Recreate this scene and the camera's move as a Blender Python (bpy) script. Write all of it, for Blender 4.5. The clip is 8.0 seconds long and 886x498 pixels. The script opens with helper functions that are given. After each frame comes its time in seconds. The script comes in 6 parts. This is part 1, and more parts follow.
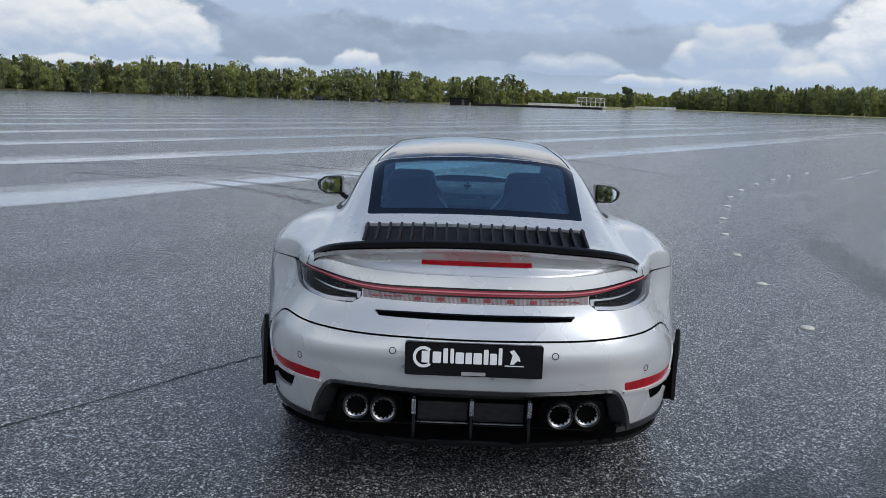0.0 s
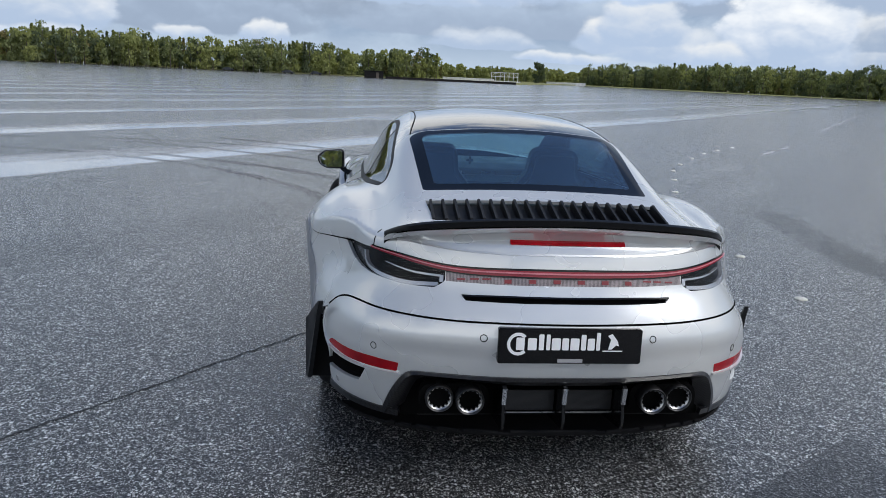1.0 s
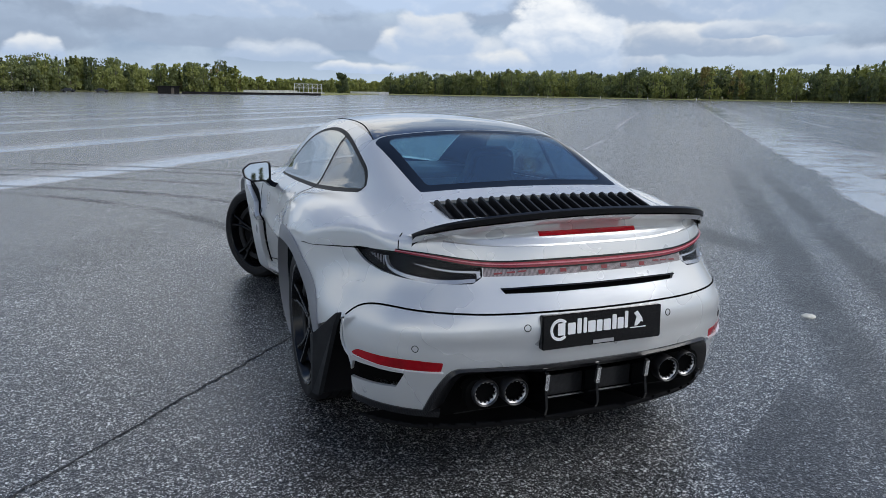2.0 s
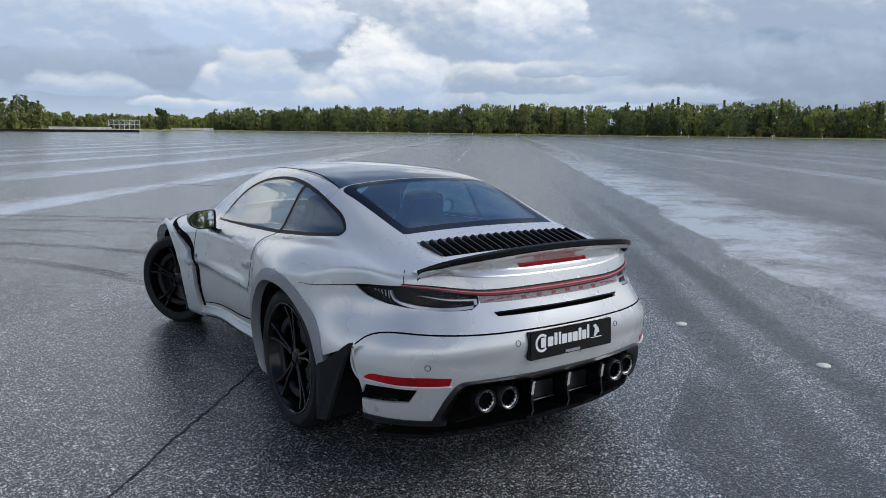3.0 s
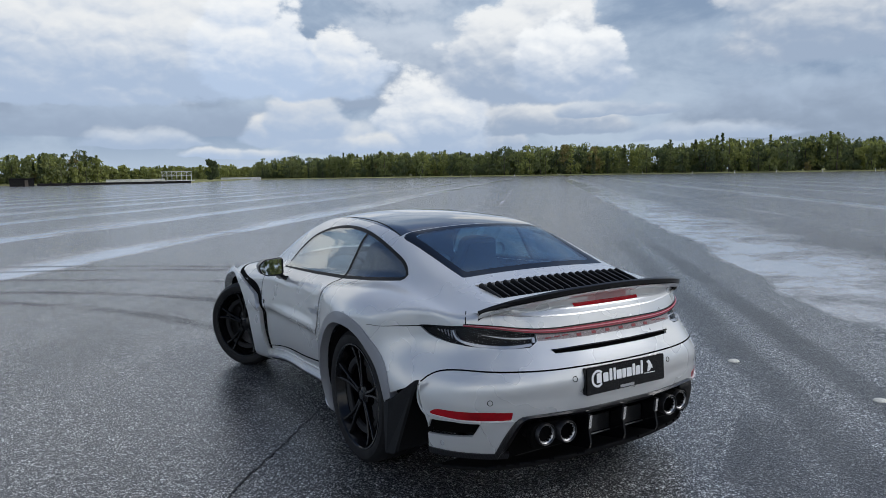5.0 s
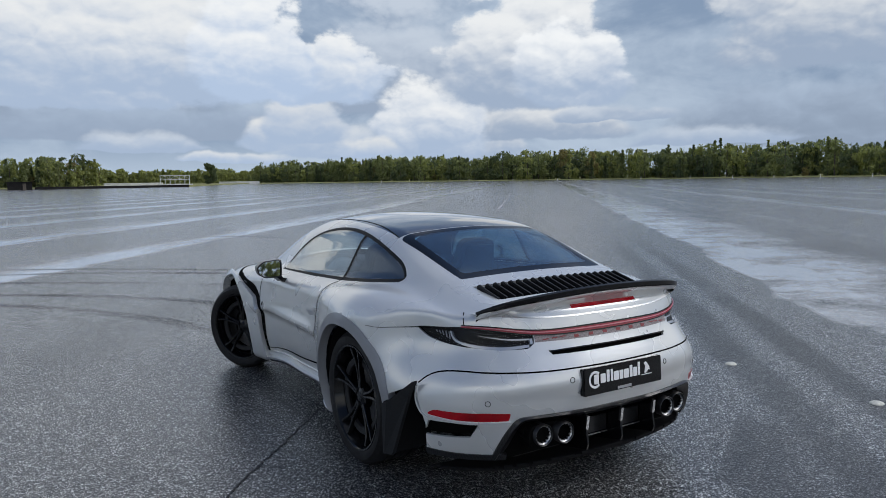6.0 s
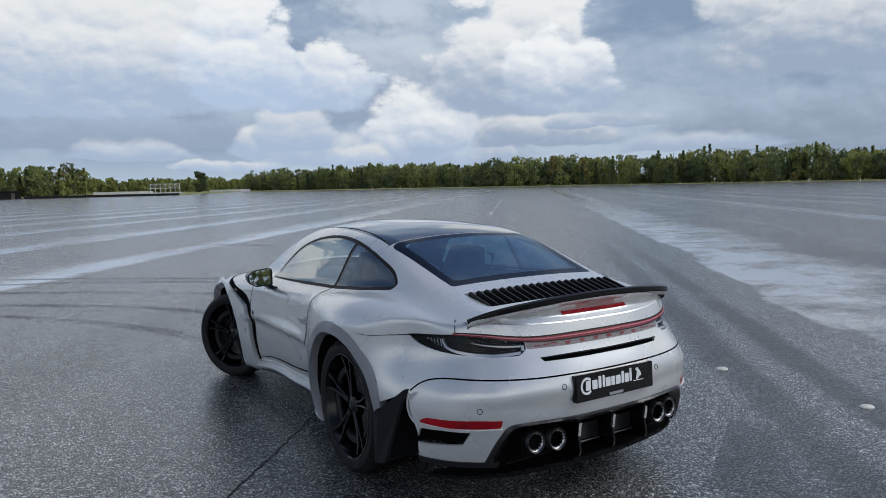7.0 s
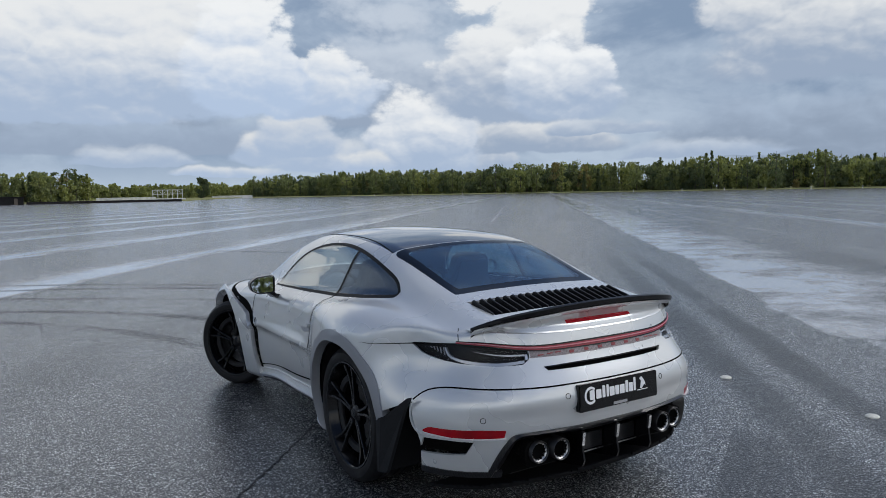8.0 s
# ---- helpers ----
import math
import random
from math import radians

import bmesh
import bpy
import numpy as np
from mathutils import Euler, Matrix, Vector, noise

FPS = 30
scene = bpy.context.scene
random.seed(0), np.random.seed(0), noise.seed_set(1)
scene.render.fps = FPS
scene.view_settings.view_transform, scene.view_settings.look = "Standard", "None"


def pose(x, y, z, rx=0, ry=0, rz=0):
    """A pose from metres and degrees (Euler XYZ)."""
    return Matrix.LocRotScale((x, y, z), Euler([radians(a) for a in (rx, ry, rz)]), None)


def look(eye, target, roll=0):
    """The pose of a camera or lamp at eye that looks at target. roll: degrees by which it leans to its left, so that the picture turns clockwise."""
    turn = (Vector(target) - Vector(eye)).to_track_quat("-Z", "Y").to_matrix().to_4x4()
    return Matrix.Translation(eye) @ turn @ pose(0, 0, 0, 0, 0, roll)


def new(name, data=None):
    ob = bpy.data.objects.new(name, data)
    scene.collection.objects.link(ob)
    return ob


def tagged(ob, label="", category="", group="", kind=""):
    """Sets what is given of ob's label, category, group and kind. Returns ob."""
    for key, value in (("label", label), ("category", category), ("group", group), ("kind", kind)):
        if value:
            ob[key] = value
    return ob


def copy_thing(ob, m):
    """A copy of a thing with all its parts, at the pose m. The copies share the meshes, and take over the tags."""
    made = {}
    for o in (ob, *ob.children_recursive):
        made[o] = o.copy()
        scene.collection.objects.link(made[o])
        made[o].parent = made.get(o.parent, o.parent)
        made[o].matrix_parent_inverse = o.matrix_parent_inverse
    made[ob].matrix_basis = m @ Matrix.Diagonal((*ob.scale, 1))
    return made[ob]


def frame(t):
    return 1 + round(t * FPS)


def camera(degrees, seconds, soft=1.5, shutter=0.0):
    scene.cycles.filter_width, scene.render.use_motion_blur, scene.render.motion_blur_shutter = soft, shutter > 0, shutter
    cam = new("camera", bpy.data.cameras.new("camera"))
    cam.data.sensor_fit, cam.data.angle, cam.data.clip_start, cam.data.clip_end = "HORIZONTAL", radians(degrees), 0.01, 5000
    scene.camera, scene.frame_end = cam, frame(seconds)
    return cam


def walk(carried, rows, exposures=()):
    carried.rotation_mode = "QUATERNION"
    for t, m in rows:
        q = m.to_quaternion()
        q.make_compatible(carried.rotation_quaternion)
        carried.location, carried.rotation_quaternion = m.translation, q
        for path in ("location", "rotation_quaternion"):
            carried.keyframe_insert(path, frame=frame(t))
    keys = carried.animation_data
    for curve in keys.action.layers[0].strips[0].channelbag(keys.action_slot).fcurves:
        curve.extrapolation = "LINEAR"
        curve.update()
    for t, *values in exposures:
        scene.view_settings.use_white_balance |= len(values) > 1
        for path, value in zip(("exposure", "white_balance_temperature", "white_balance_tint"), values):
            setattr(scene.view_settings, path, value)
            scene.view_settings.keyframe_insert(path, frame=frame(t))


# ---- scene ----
cam = camera(63.8, 8.0, soft=0.7)
PATH = [
    (0, (-0.096, 0.259, 1.57), (-0.123, 2.216, 1.16), 1.9),
    (0.5, (-0.317, 0.383, 1.54), (-0.252, 2.334, 1.106), 2.4),
    (1, (-0.732, 0.493, 1.519), (-0.519, 2.426, 1.049), 2.7),
    (1.2, (-0.828, 0.557, 1.53), (-0.541, 2.472, 1.031), 2.2),
    (2.3, (-1.745, 0.645, 1.446), (-0.883, 2.407, 1.053), 0.8),
    (2.5, (-1.87, 0.632, 1.467), (-0.92, 2.352, 1.092), 0.9),
    (3, (-2.325, 0.53, 1.553), (-1.203, 2.153, 1.225), 0.6),
    (3.5, (-2.468, 0.422, 1.576), (-1.326, 2.036, 1.274), 0.5),
    (4, (-2.498, 0.393, 1.588), (-1.353, 2.01, 1.313), 0.1),
    (4.5, (-2.508, 0.384, 1.587), (-1.391, 2.022, 1.331), -0.7),
    (5, (-2.514, 0.374, 1.592), (-1.487, 2.077, 1.382), -1.0),
    (6.5, (-2.523, 0.359, 1.574), (-1.486, 2.059, 1.383), -0.8),
    (7, (-2.517, 0.362, 1.581), (-1.463, 2.053, 1.402), -1.2),
    (7.5, (-2.503, 0.38, 1.593), (-1.437, 2.064, 1.433), -1.3),
    (8, (-2.516, 0.376, 1.589), (-1.466, 2.07, 1.428), -1.1),
]
walk(cam, [(t, look(eye, target, roll)) for t, eye, target, roll in PATH], [(0, 0.0), (1.0, 0.14), (2.5, 0.08), (3.5, 0.05), (5.0, -0.03), (8.0, -0.10)])

# ---- world, sun ----
world = bpy.data.worlds.new("sky")
scene.world = world
world.use_nodes = True
SUN_EL, SUN_AZ = 46.0, 116.0


def node(tree, kind, at=None, **sets):
    n = tree.nodes.new(kind)
    for key, value in sets.items():
        if key in n.inputs:
            n.inputs[key].default_value = value
    return n


class Net:
    """Short hand for node trees: every method returns an output socket."""

    def __init__(self, tree):
        self.t = tree

    def put(self, socket, value):
        if isinstance(value, bpy.types.NodeSocket):
            self.t.links.new(value, socket)
        elif value is not None:
            socket.default_value = value

    def math(self, op, a, b=None, c=None, clamp=False):
        n = self.t.nodes.new("ShaderNodeMath")
        n.operation, n.use_clamp = op, clamp
        for s, v in zip(n.inputs, (a, b, c)):
            self.put(s, v)
        return n.outputs[0]

    def vec(self, op, a, b=None, scale=None):
        n = self.t.nodes.new("ShaderNodeVectorMath")
        n.operation = op
        self.put(n.inputs[0], a)
        self.put(n.inputs[1], b)
        if scale is not None:
            self.put(n.inputs["Scale"], scale)
        return n.outputs["Value"] if op in ("DOT_PRODUCT", "LENGTH", "DISTANCE") else n.outputs["Vector"]

    def split(self, v):
        n = self.t.nodes.new("ShaderNodeSeparateXYZ")
        self.put(n.inputs[0], v)
        return n.outputs

    def join(self, x, y, z):
        n = self.t.nodes.new("ShaderNodeCombineXYZ")
        for s, v in zip(n.inputs, (x, y, z)):
            self.put(s, v)
        return n.outputs[0]

    def noise(self, v, scale, detail=4.0, rough=0.55, distort=0.0, color=False):
        n = self.t.nodes.new("ShaderNodeTexNoise")
        self.put(n.inputs["Vector"], v)
        for key, value in (("Scale", scale), ("Detail", detail), ("Roughness", rough), ("Distortion", distort)):
            self.put(n.inputs[key], value)
        return n.outputs["Color" if color else "Fac"]

    def voronoi(self, v, scale, feature="F1", out="Distance"):
        n = self.t.nodes.new("ShaderNodeTexVoronoi")
        n.feature = feature
        self.put(n.inputs["Vector"], v)
        self.put(n.inputs["Scale"], scale)
        return n.outputs[out]

    def ramp(self, v, lo, hi, a=0.0, b=1.0, smooth=True):
        n = self.t.nodes.new("ShaderNodeMapRange")
        n.interpolation_type = "SMOOTHSTEP" if smooth else "LINEAR"
        for s, value in zip(n.inputs, (v, lo, hi, a, b)):
            self.put(s, value)
        return n.outputs[0]

    def mix(self, fac, a, b, mode="MIX"):
        n = self.t.nodes.new("ShaderNodeMix")
        n.data_type, n.blend_type = "RGBA", mode
        self.put(n.inputs[0], fac)
        for s, v in ((n.inputs[6], a), (n.inputs[7], b)):
            self.put(s, (*v, 1.0) if isinstance(v, tuple) and len(v) == 3 else v)
        return n.outputs[2]

    def bump(self, height, strength, distance):
        n = self.t.nodes.new("ShaderNodeBump")
        self.put(n.inputs["Strength"], strength)
        self.put(n.inputs["Distance"], distance)
        self.put(n.inputs["Height"], height)
        return n.outputs[0]


def make_sky():
    t = world.node_tree
    t.nodes.clear()
    k = Net(t)
    d = t.nodes.new("ShaderNodeTexCoord").outputs["Generated"]
    x, y, z = k.split(d)
    sky = t.nodes.new("ShaderNodeTexSky")
    sky.sky_type, sky.sun_disc = "NISHITA", False
    sky.sun_elevation, sky.sun_rotation = radians(SUN_EL), radians(SUN_AZ)
    sky.air_density, sky.dust_density = 1.0, 0.6
    clear = k.mix(1.0, sky.outputs[0], (0.085, 0.088, 0.098), "MULTIPLY")
    az = k.math("MULTIPLY", k.math("ARCTAN2", x, y), 57.2958)
    el = k.math("MULTIPLY", k.math("ARCSINE", z), 57.2958)
    heap = k.join(k.math("MULTIPLY", x, 3.4), k.math("MULTIPLY", y, 3.4), k.math("MULTIPLY", z, 5.6))
    up = k.math("ADD", k.math("MAXIMUM", z, 0.0), 0.22)
    sheet = k.join(k.math("DIVIDE", x, up), k.math("DIVIDE", y, up), 7.7)

    def billow(at):
        """Rounded heaps upon heaps."""
        total = None
        for size, share in ((2.6, 0.62), (6.5, 0.25), (17.0, 0.09), (40.0, 0.04)):
            one = k.voronoi(at, size)
            one = k.math("MULTIPLY", k.math("SUBTRACT", 1.0, k.math("MULTIPLY", one, one)), share)
            total = one if total is None else k.math("ADD", total, one)
        return total

    wisp = k.noise(heap, 4.0, 4.0, 0.5, color=True)
    bent = k.vec("ADD", heap, k.vec("SCALE", k.vec("SUBTRACT", wisp, (0.5, 0.5, 0.5)), scale=0.09))
    puff = billow(bent)
    lit = billow(k.vec("ADD", bent, (0.012, -0.02, 0.045)))
    relief = k.math("SUBTRACT", puff, lit)
    roll = k.noise(k.vec("ADD", heap, (0.0, 0.0, 5.0)), 1.6, 6.0, 0.58, 0.4)
    high = k.noise(sheet, 1.1, 8.0, 0.6, 0.3)
    # grey-blue decks low down, thin cloud on blue high up
    veil = k.ramp(k.math("ADD", roll, k.math("MULTIPLY", relief, 0.25)), 0.34, 0.66)
    c = k.mix(veil, (0.215, 0.295, 0.42), (0.40, 0.485, 0.60))
    over = k.mix(k.ramp(high, 0.46, 0.70), clear, (0.62, 0.66, 0.72))
    c = k.mix(k.ramp(el, 17.0, 30.0), c, over)
    c = k.mix(k.ramp(el, 0.0, 4.5, 0.75, 0.0), c, (0.46, 0.55, 0.66))
    wx, wy, wz = k.split(wisp)
    az = k.math("ADD", az, k.math("MULTIPLY", k.math("SUBTRACT", wx, 0.5), 3.0))
    el = k.math("ADD", el, k.math("MULTIPLY", k.math("SUBTRACT", wz, 0.5), 1.5))
    lump = k.math("MULTIPLY", k.math("SUBTRACT", puff, 0.62), 0.95)
    shred = k.math("SUBTRACT", k.noise(heap, 9.0, 6.0, 0.62), 0.5)
    for a0, base, wide, tall, top, foot, soft in CLOUDS:
        warm = min(1.0, max(0.0, (top - 0.45) / 0.25))
        u = k.math("DIVIDE", k.math("SUBTRACT", az, a0), wide)
        v = k.math("DIVIDE", k.math("SUBTRACT", el, base), tall)
        low = k.math("MULTIPLY", v, k.ramp(v, -0.02, 0.02, max(3.4, 0.55 * tall), 1.0))
        r = k.math("SQRT", k.math("ADD", k.math("POWER", k.math("ABSOLUTE", u), 3.2), k.math("MULTIPLY", low, low)))
        inside = k.math("ADD", k.math("SUBTRACT", 1.0, r), k.math("MULTIPLY", lump, k.ramp(v, -0.1, 0.3, 0.25, 1.0)))
        inside = k.math("ADD", inside, k.math("MULTIPLY", shred, 0.55 * min(1.0, tall / 4.0)))
        bulk = k.ramp(inside, 0.0, k.ramp(v, 0.0, 0.3, 0.32, soft))
        glow = k.math("ADD", k.math("MULTIPLY", v, 0.75 * max(1.0, tall / 6.5)), k.math("MULTIPLY", relief, 1.25))
        tone = k.ramp(glow, -0.14, 0.78)
        body = k.mix(tone, tuple(foot * q for q in (0.80, 1.0, 1.32)), tuple(top * q for q in (0.81 + 0.165 * warm, 1.0, 1.28 - 0.26 * warm)))
        c = k.mix(bulk, c, body)
    bg = t.nodes.new("ShaderNodeBackground")
    k.put(bg.inputs[0], c)
    bg.inputs[1].default_value = 1.15
    t.links.new(bg.outputs[0], t.nodes.new("ShaderNodeOutputWorld").inputs[0])


# heaped clouds from far to near: bearing, base height, half width and rise in degrees, brightness of top and foot, softness of the edge
CLOUDS = [
    (30.0, 6.5, 9.0, 10.0, 0.56, 0.36, 0.5), (-2.0, 5.5, 18.0, 9.0, 0.52, 0.32, 0.5), (62.0, 3.0, 14.0, 5.0, 0.44, 0.32, 0.6),
    # last five here: unseen clouds beside and behind the camera, added to light the car
    (-62.0, 9.0, 20.0, 14.0, 0.78, 0.40, 0.25), (-120.0, 6.0, 34.0, 22.0, 0.84, 0.52, 0.3), (-172.0, 5.0, 30.0, 26.0, 0.90, 0.58, 0.3), (146.0, 5.0, 30.0, 24.0, 0.92, 0.60, 0.3), (98.0, 7.0, 18.0, 16.0, 0.78, 0.48, 0.3),
    (9.0, 3.6, 12.0, 2.6, 0.44, 0.36, 0.5), (-12.0, 3.2, 9.0, 3.5, 0.45, 0.34, 0.5),
    (-31.0, 2.0, 6.0, 4.6, 0.74, 0.44, 0.3), (-22.5, 2.8, 4.5, 3.6, 0.74, 0.45, 0.3), (-26.0, 1.4, 7.0, 1.0, 0.66, 0.50, 0.4), (-8.0, 2.4, 2.4, 1.5, 0.72, 0.46, 0.3), (-13.5, 2.4, 2.2, 0.8, 0.66, 0.46, 0.3),
    (18.5, 2.9, 3.2, 2.0, 0.70, 0.46, 0.35), (22.0, 2.2, 4.0, 2.2, 0.62, 0.46, 0.4), (3.0, 5.9, 8.0, 2.6, 0.68, 0.45, 0.35), (15.0, 1.5, 4.0, 0.8, 0.66, 0.48, 0.4),
    (33.5, 2.2, 5.0, 3.0, 0.70, 0.42, 0.3), (38.5, 3.4, 9.0, 2.2, 0.68, 0.38, 0.35), (30.5, 2.8, 4.6, 4.6, 0.80, 0.46, 0.3), (9.0, 2.4, 5.0, 1.3, 0.60, 0.44, 0.45), (20.5, 3.6, 3.4, 3.2, 0.66, 0.46, 0.4), (25.5, 2.0, 3.0, 1.2, 0.68, 0.48, 0.4), (52.0, 2.4, 7.0, 1.2, 0.56, 0.42, 0.5), (45.0, 4.4, 5.0, 1.3, 0.60, 0.40, 0.4),
    (-13.5, 7.5, 6.5, 9.5, 0.86, 0.46, 0.2), (4.0, 6.9, 15.0, 20.0, 0.76, 0.46, 0.22), (20.0, 7.0, 7.0, 4.4, 0.80, 0.50, 0.2), (17.0, 7.4, 4.8, 7.0, 0.82, 0.52, 0.2),
    (38.0, 7.0, 7.0, 10.0, 0.78, 0.40, 0.22), (42.0, 6.8, 4.8, 5.0, 0.84, 0.44, 0.2), (60.5, 8.8, 10.0, 9.0, 0.74, 0.38, 0.3),
]
make_sky()

sun = new("sun", bpy.data.lights.new("sun", "SUN"))
sun.data.energy, sun.data.angle, sun.data.color = 1.7, radians(40.0), (1.0, 0.985, 0.95)
sun.matrix_world = look((0, 0, 50), (0 + 50 * math.cos(radians(SUN_EL)) * math.sin(radians(SUN_AZ + 180)), 50 * math.cos(radians(SUN_EL)) * math.cos(radians(SUN_AZ + 180)), 50 - 50 * math.sin(radians(SUN_EL))))
scene.view_settings.exposure = 0.0


# ---- materials ----
def material(name, color=(0.5, 0.5, 0.5), rough=0.5, metal=0.0, coat=0.0, spec=0.5, emit=None, grain=None):
    m = bpy.data.materials.new(name)
    m.use_nodes = True
    b = m.node_tree.nodes["Principled BSDF"]
    b.inputs["Base Color"].default_value = (*color, 1.0)
    b.inputs["Roughness"].default_value, b.inputs["Metallic"].default_value = rough, metal
    b.inputs["Coat Weight"].default_value, b.inputs["Coat Roughness"].default_value = coat, 0.03
    b.inputs["Specular IOR Level"].default_value = spec
    if emit:
        b.inputs["Emission Color"].default_value, b.inputs["Emission Strength"].default_value = (*emit[:3], 1.0), emit[3]
    if grain:
        k = Net(m.node_tree)
        p = m.node_tree.nodes.new("ShaderNodeTexCoord").outputs["Object"]
        fine, wide = k.noise(p, grain[0], 6.0), k.noise(p, grain[0] / 14.0, 3.0)
        tone = k.math("ADD", k.math("MULTIPLY", fine, 0.6), k.math("MULTIPLY", wide, 0.4))
        k.put(b.inputs["Base Color"], k.mix(k.ramp(tone, 0.3, 0.7), tuple(c * (1 - grain[1]) for c in color), tuple(min(1.0, c * (1 + grain[1])) for c in color)))
        k.put(b.inputs["Roughness"], k.ramp(wide, 0.3, 0.7, max(0.02, rough * (1 - grain[1])), min(1.0, rough * (1 + grain[1]))))
        if grain[2]:
            k.put(b.inputs["Normal"], k.bump(fine, grain[2], 0.002))
    return m


def glass_material(name, tint, gloss=1.0, edge=0.95):
    m = bpy.data.materials.new(name)
    m.use_nodes = True
    t = m.node_tree
    t.nodes.clear()
    clear, shine, view = t.nodes.new("ShaderNodeBsdfTransparent"), t.nodes.new("ShaderNodeBsdfGlossy"), t.nodes.new("ShaderNodeLayerWeight")
    clear.inputs[0].default_value = (*tint, 1.0)
    shine.inputs["Roughness"].default_value = 0.01
    view.inputs["Blend"].default_value = 0.5
    k = Net(t)
    gloss = k.math("ADD", 0.045 * gloss, k.math("MULTIPLY", k.math("POWER", view.outputs["Facing"], 4.4), edge))
    mixer = t.nodes.new("ShaderNodeMixShader")
    k.put(mixer.inputs[0], gloss)
    t.links.new(clear.outputs[0], mixer.inputs[1])
    t.links.new(shine.outputs[0], mixer.inputs[2])
    t.links.new(mixer.outputs[0], t.nodes.new("ShaderNodeOutputMaterial").inputs[0])
    return m


def paint_material():
    m = material("silver_paint", (0.62, 0.64, 0.67), 0.28, 0.42, 0.7)
    k, b = Net(m.node_tree), m.node_tree.nodes["Principled BSDF"]
    p = m.node_tree.nodes.new("ShaderNodeTexCoord").outputs["Object"]
    film = k.noise(p, 2.2, 3.0)
    k.put(b.inputs["Base Color"], k.mix(film, (0.70, 0.71, 0.705), (0.73, 0.74, 0.735)))
    k.put(b.inputs["Roughness"], k.ramp(film, 0.3, 0.7, 0.26, 0.30))
    k.put(b.inputs["Coat Roughness"], k.ramp(k.noise(p, 6.0, 4.0), 0.4, 0.7, 0.02, 0.06))
    return m


def carbon_material(name="carbon_fibre", a=(0.004, 0.004, 0.005), c=(0.022, 0.022, 0.024), size=0.0016):
    m = material(name, a, 0.30, 0.0, 0.45, spec=0.25)
    k, b = Net(m.node_tree), m.node_tree.nodes["Principled BSDF"]
    p = k.vec("SCALE", m.node_tree.nodes.new("ShaderNodeTexCoord").outputs["Object"], scale=1.0 / size)
    x, y, z = k.split(p)
    w = k.math("MULTIPLY", k.math("SINE", k.math("ADD", x, k.math("ADD", z, y))), k.math("SINE", k.math("SUBTRACT", x, k.math("ADD", z, y))))
    k.put(b.inputs["Base Color"], k.mix(k.ramp(w, -0.4, 0.4), a, c))
    return m


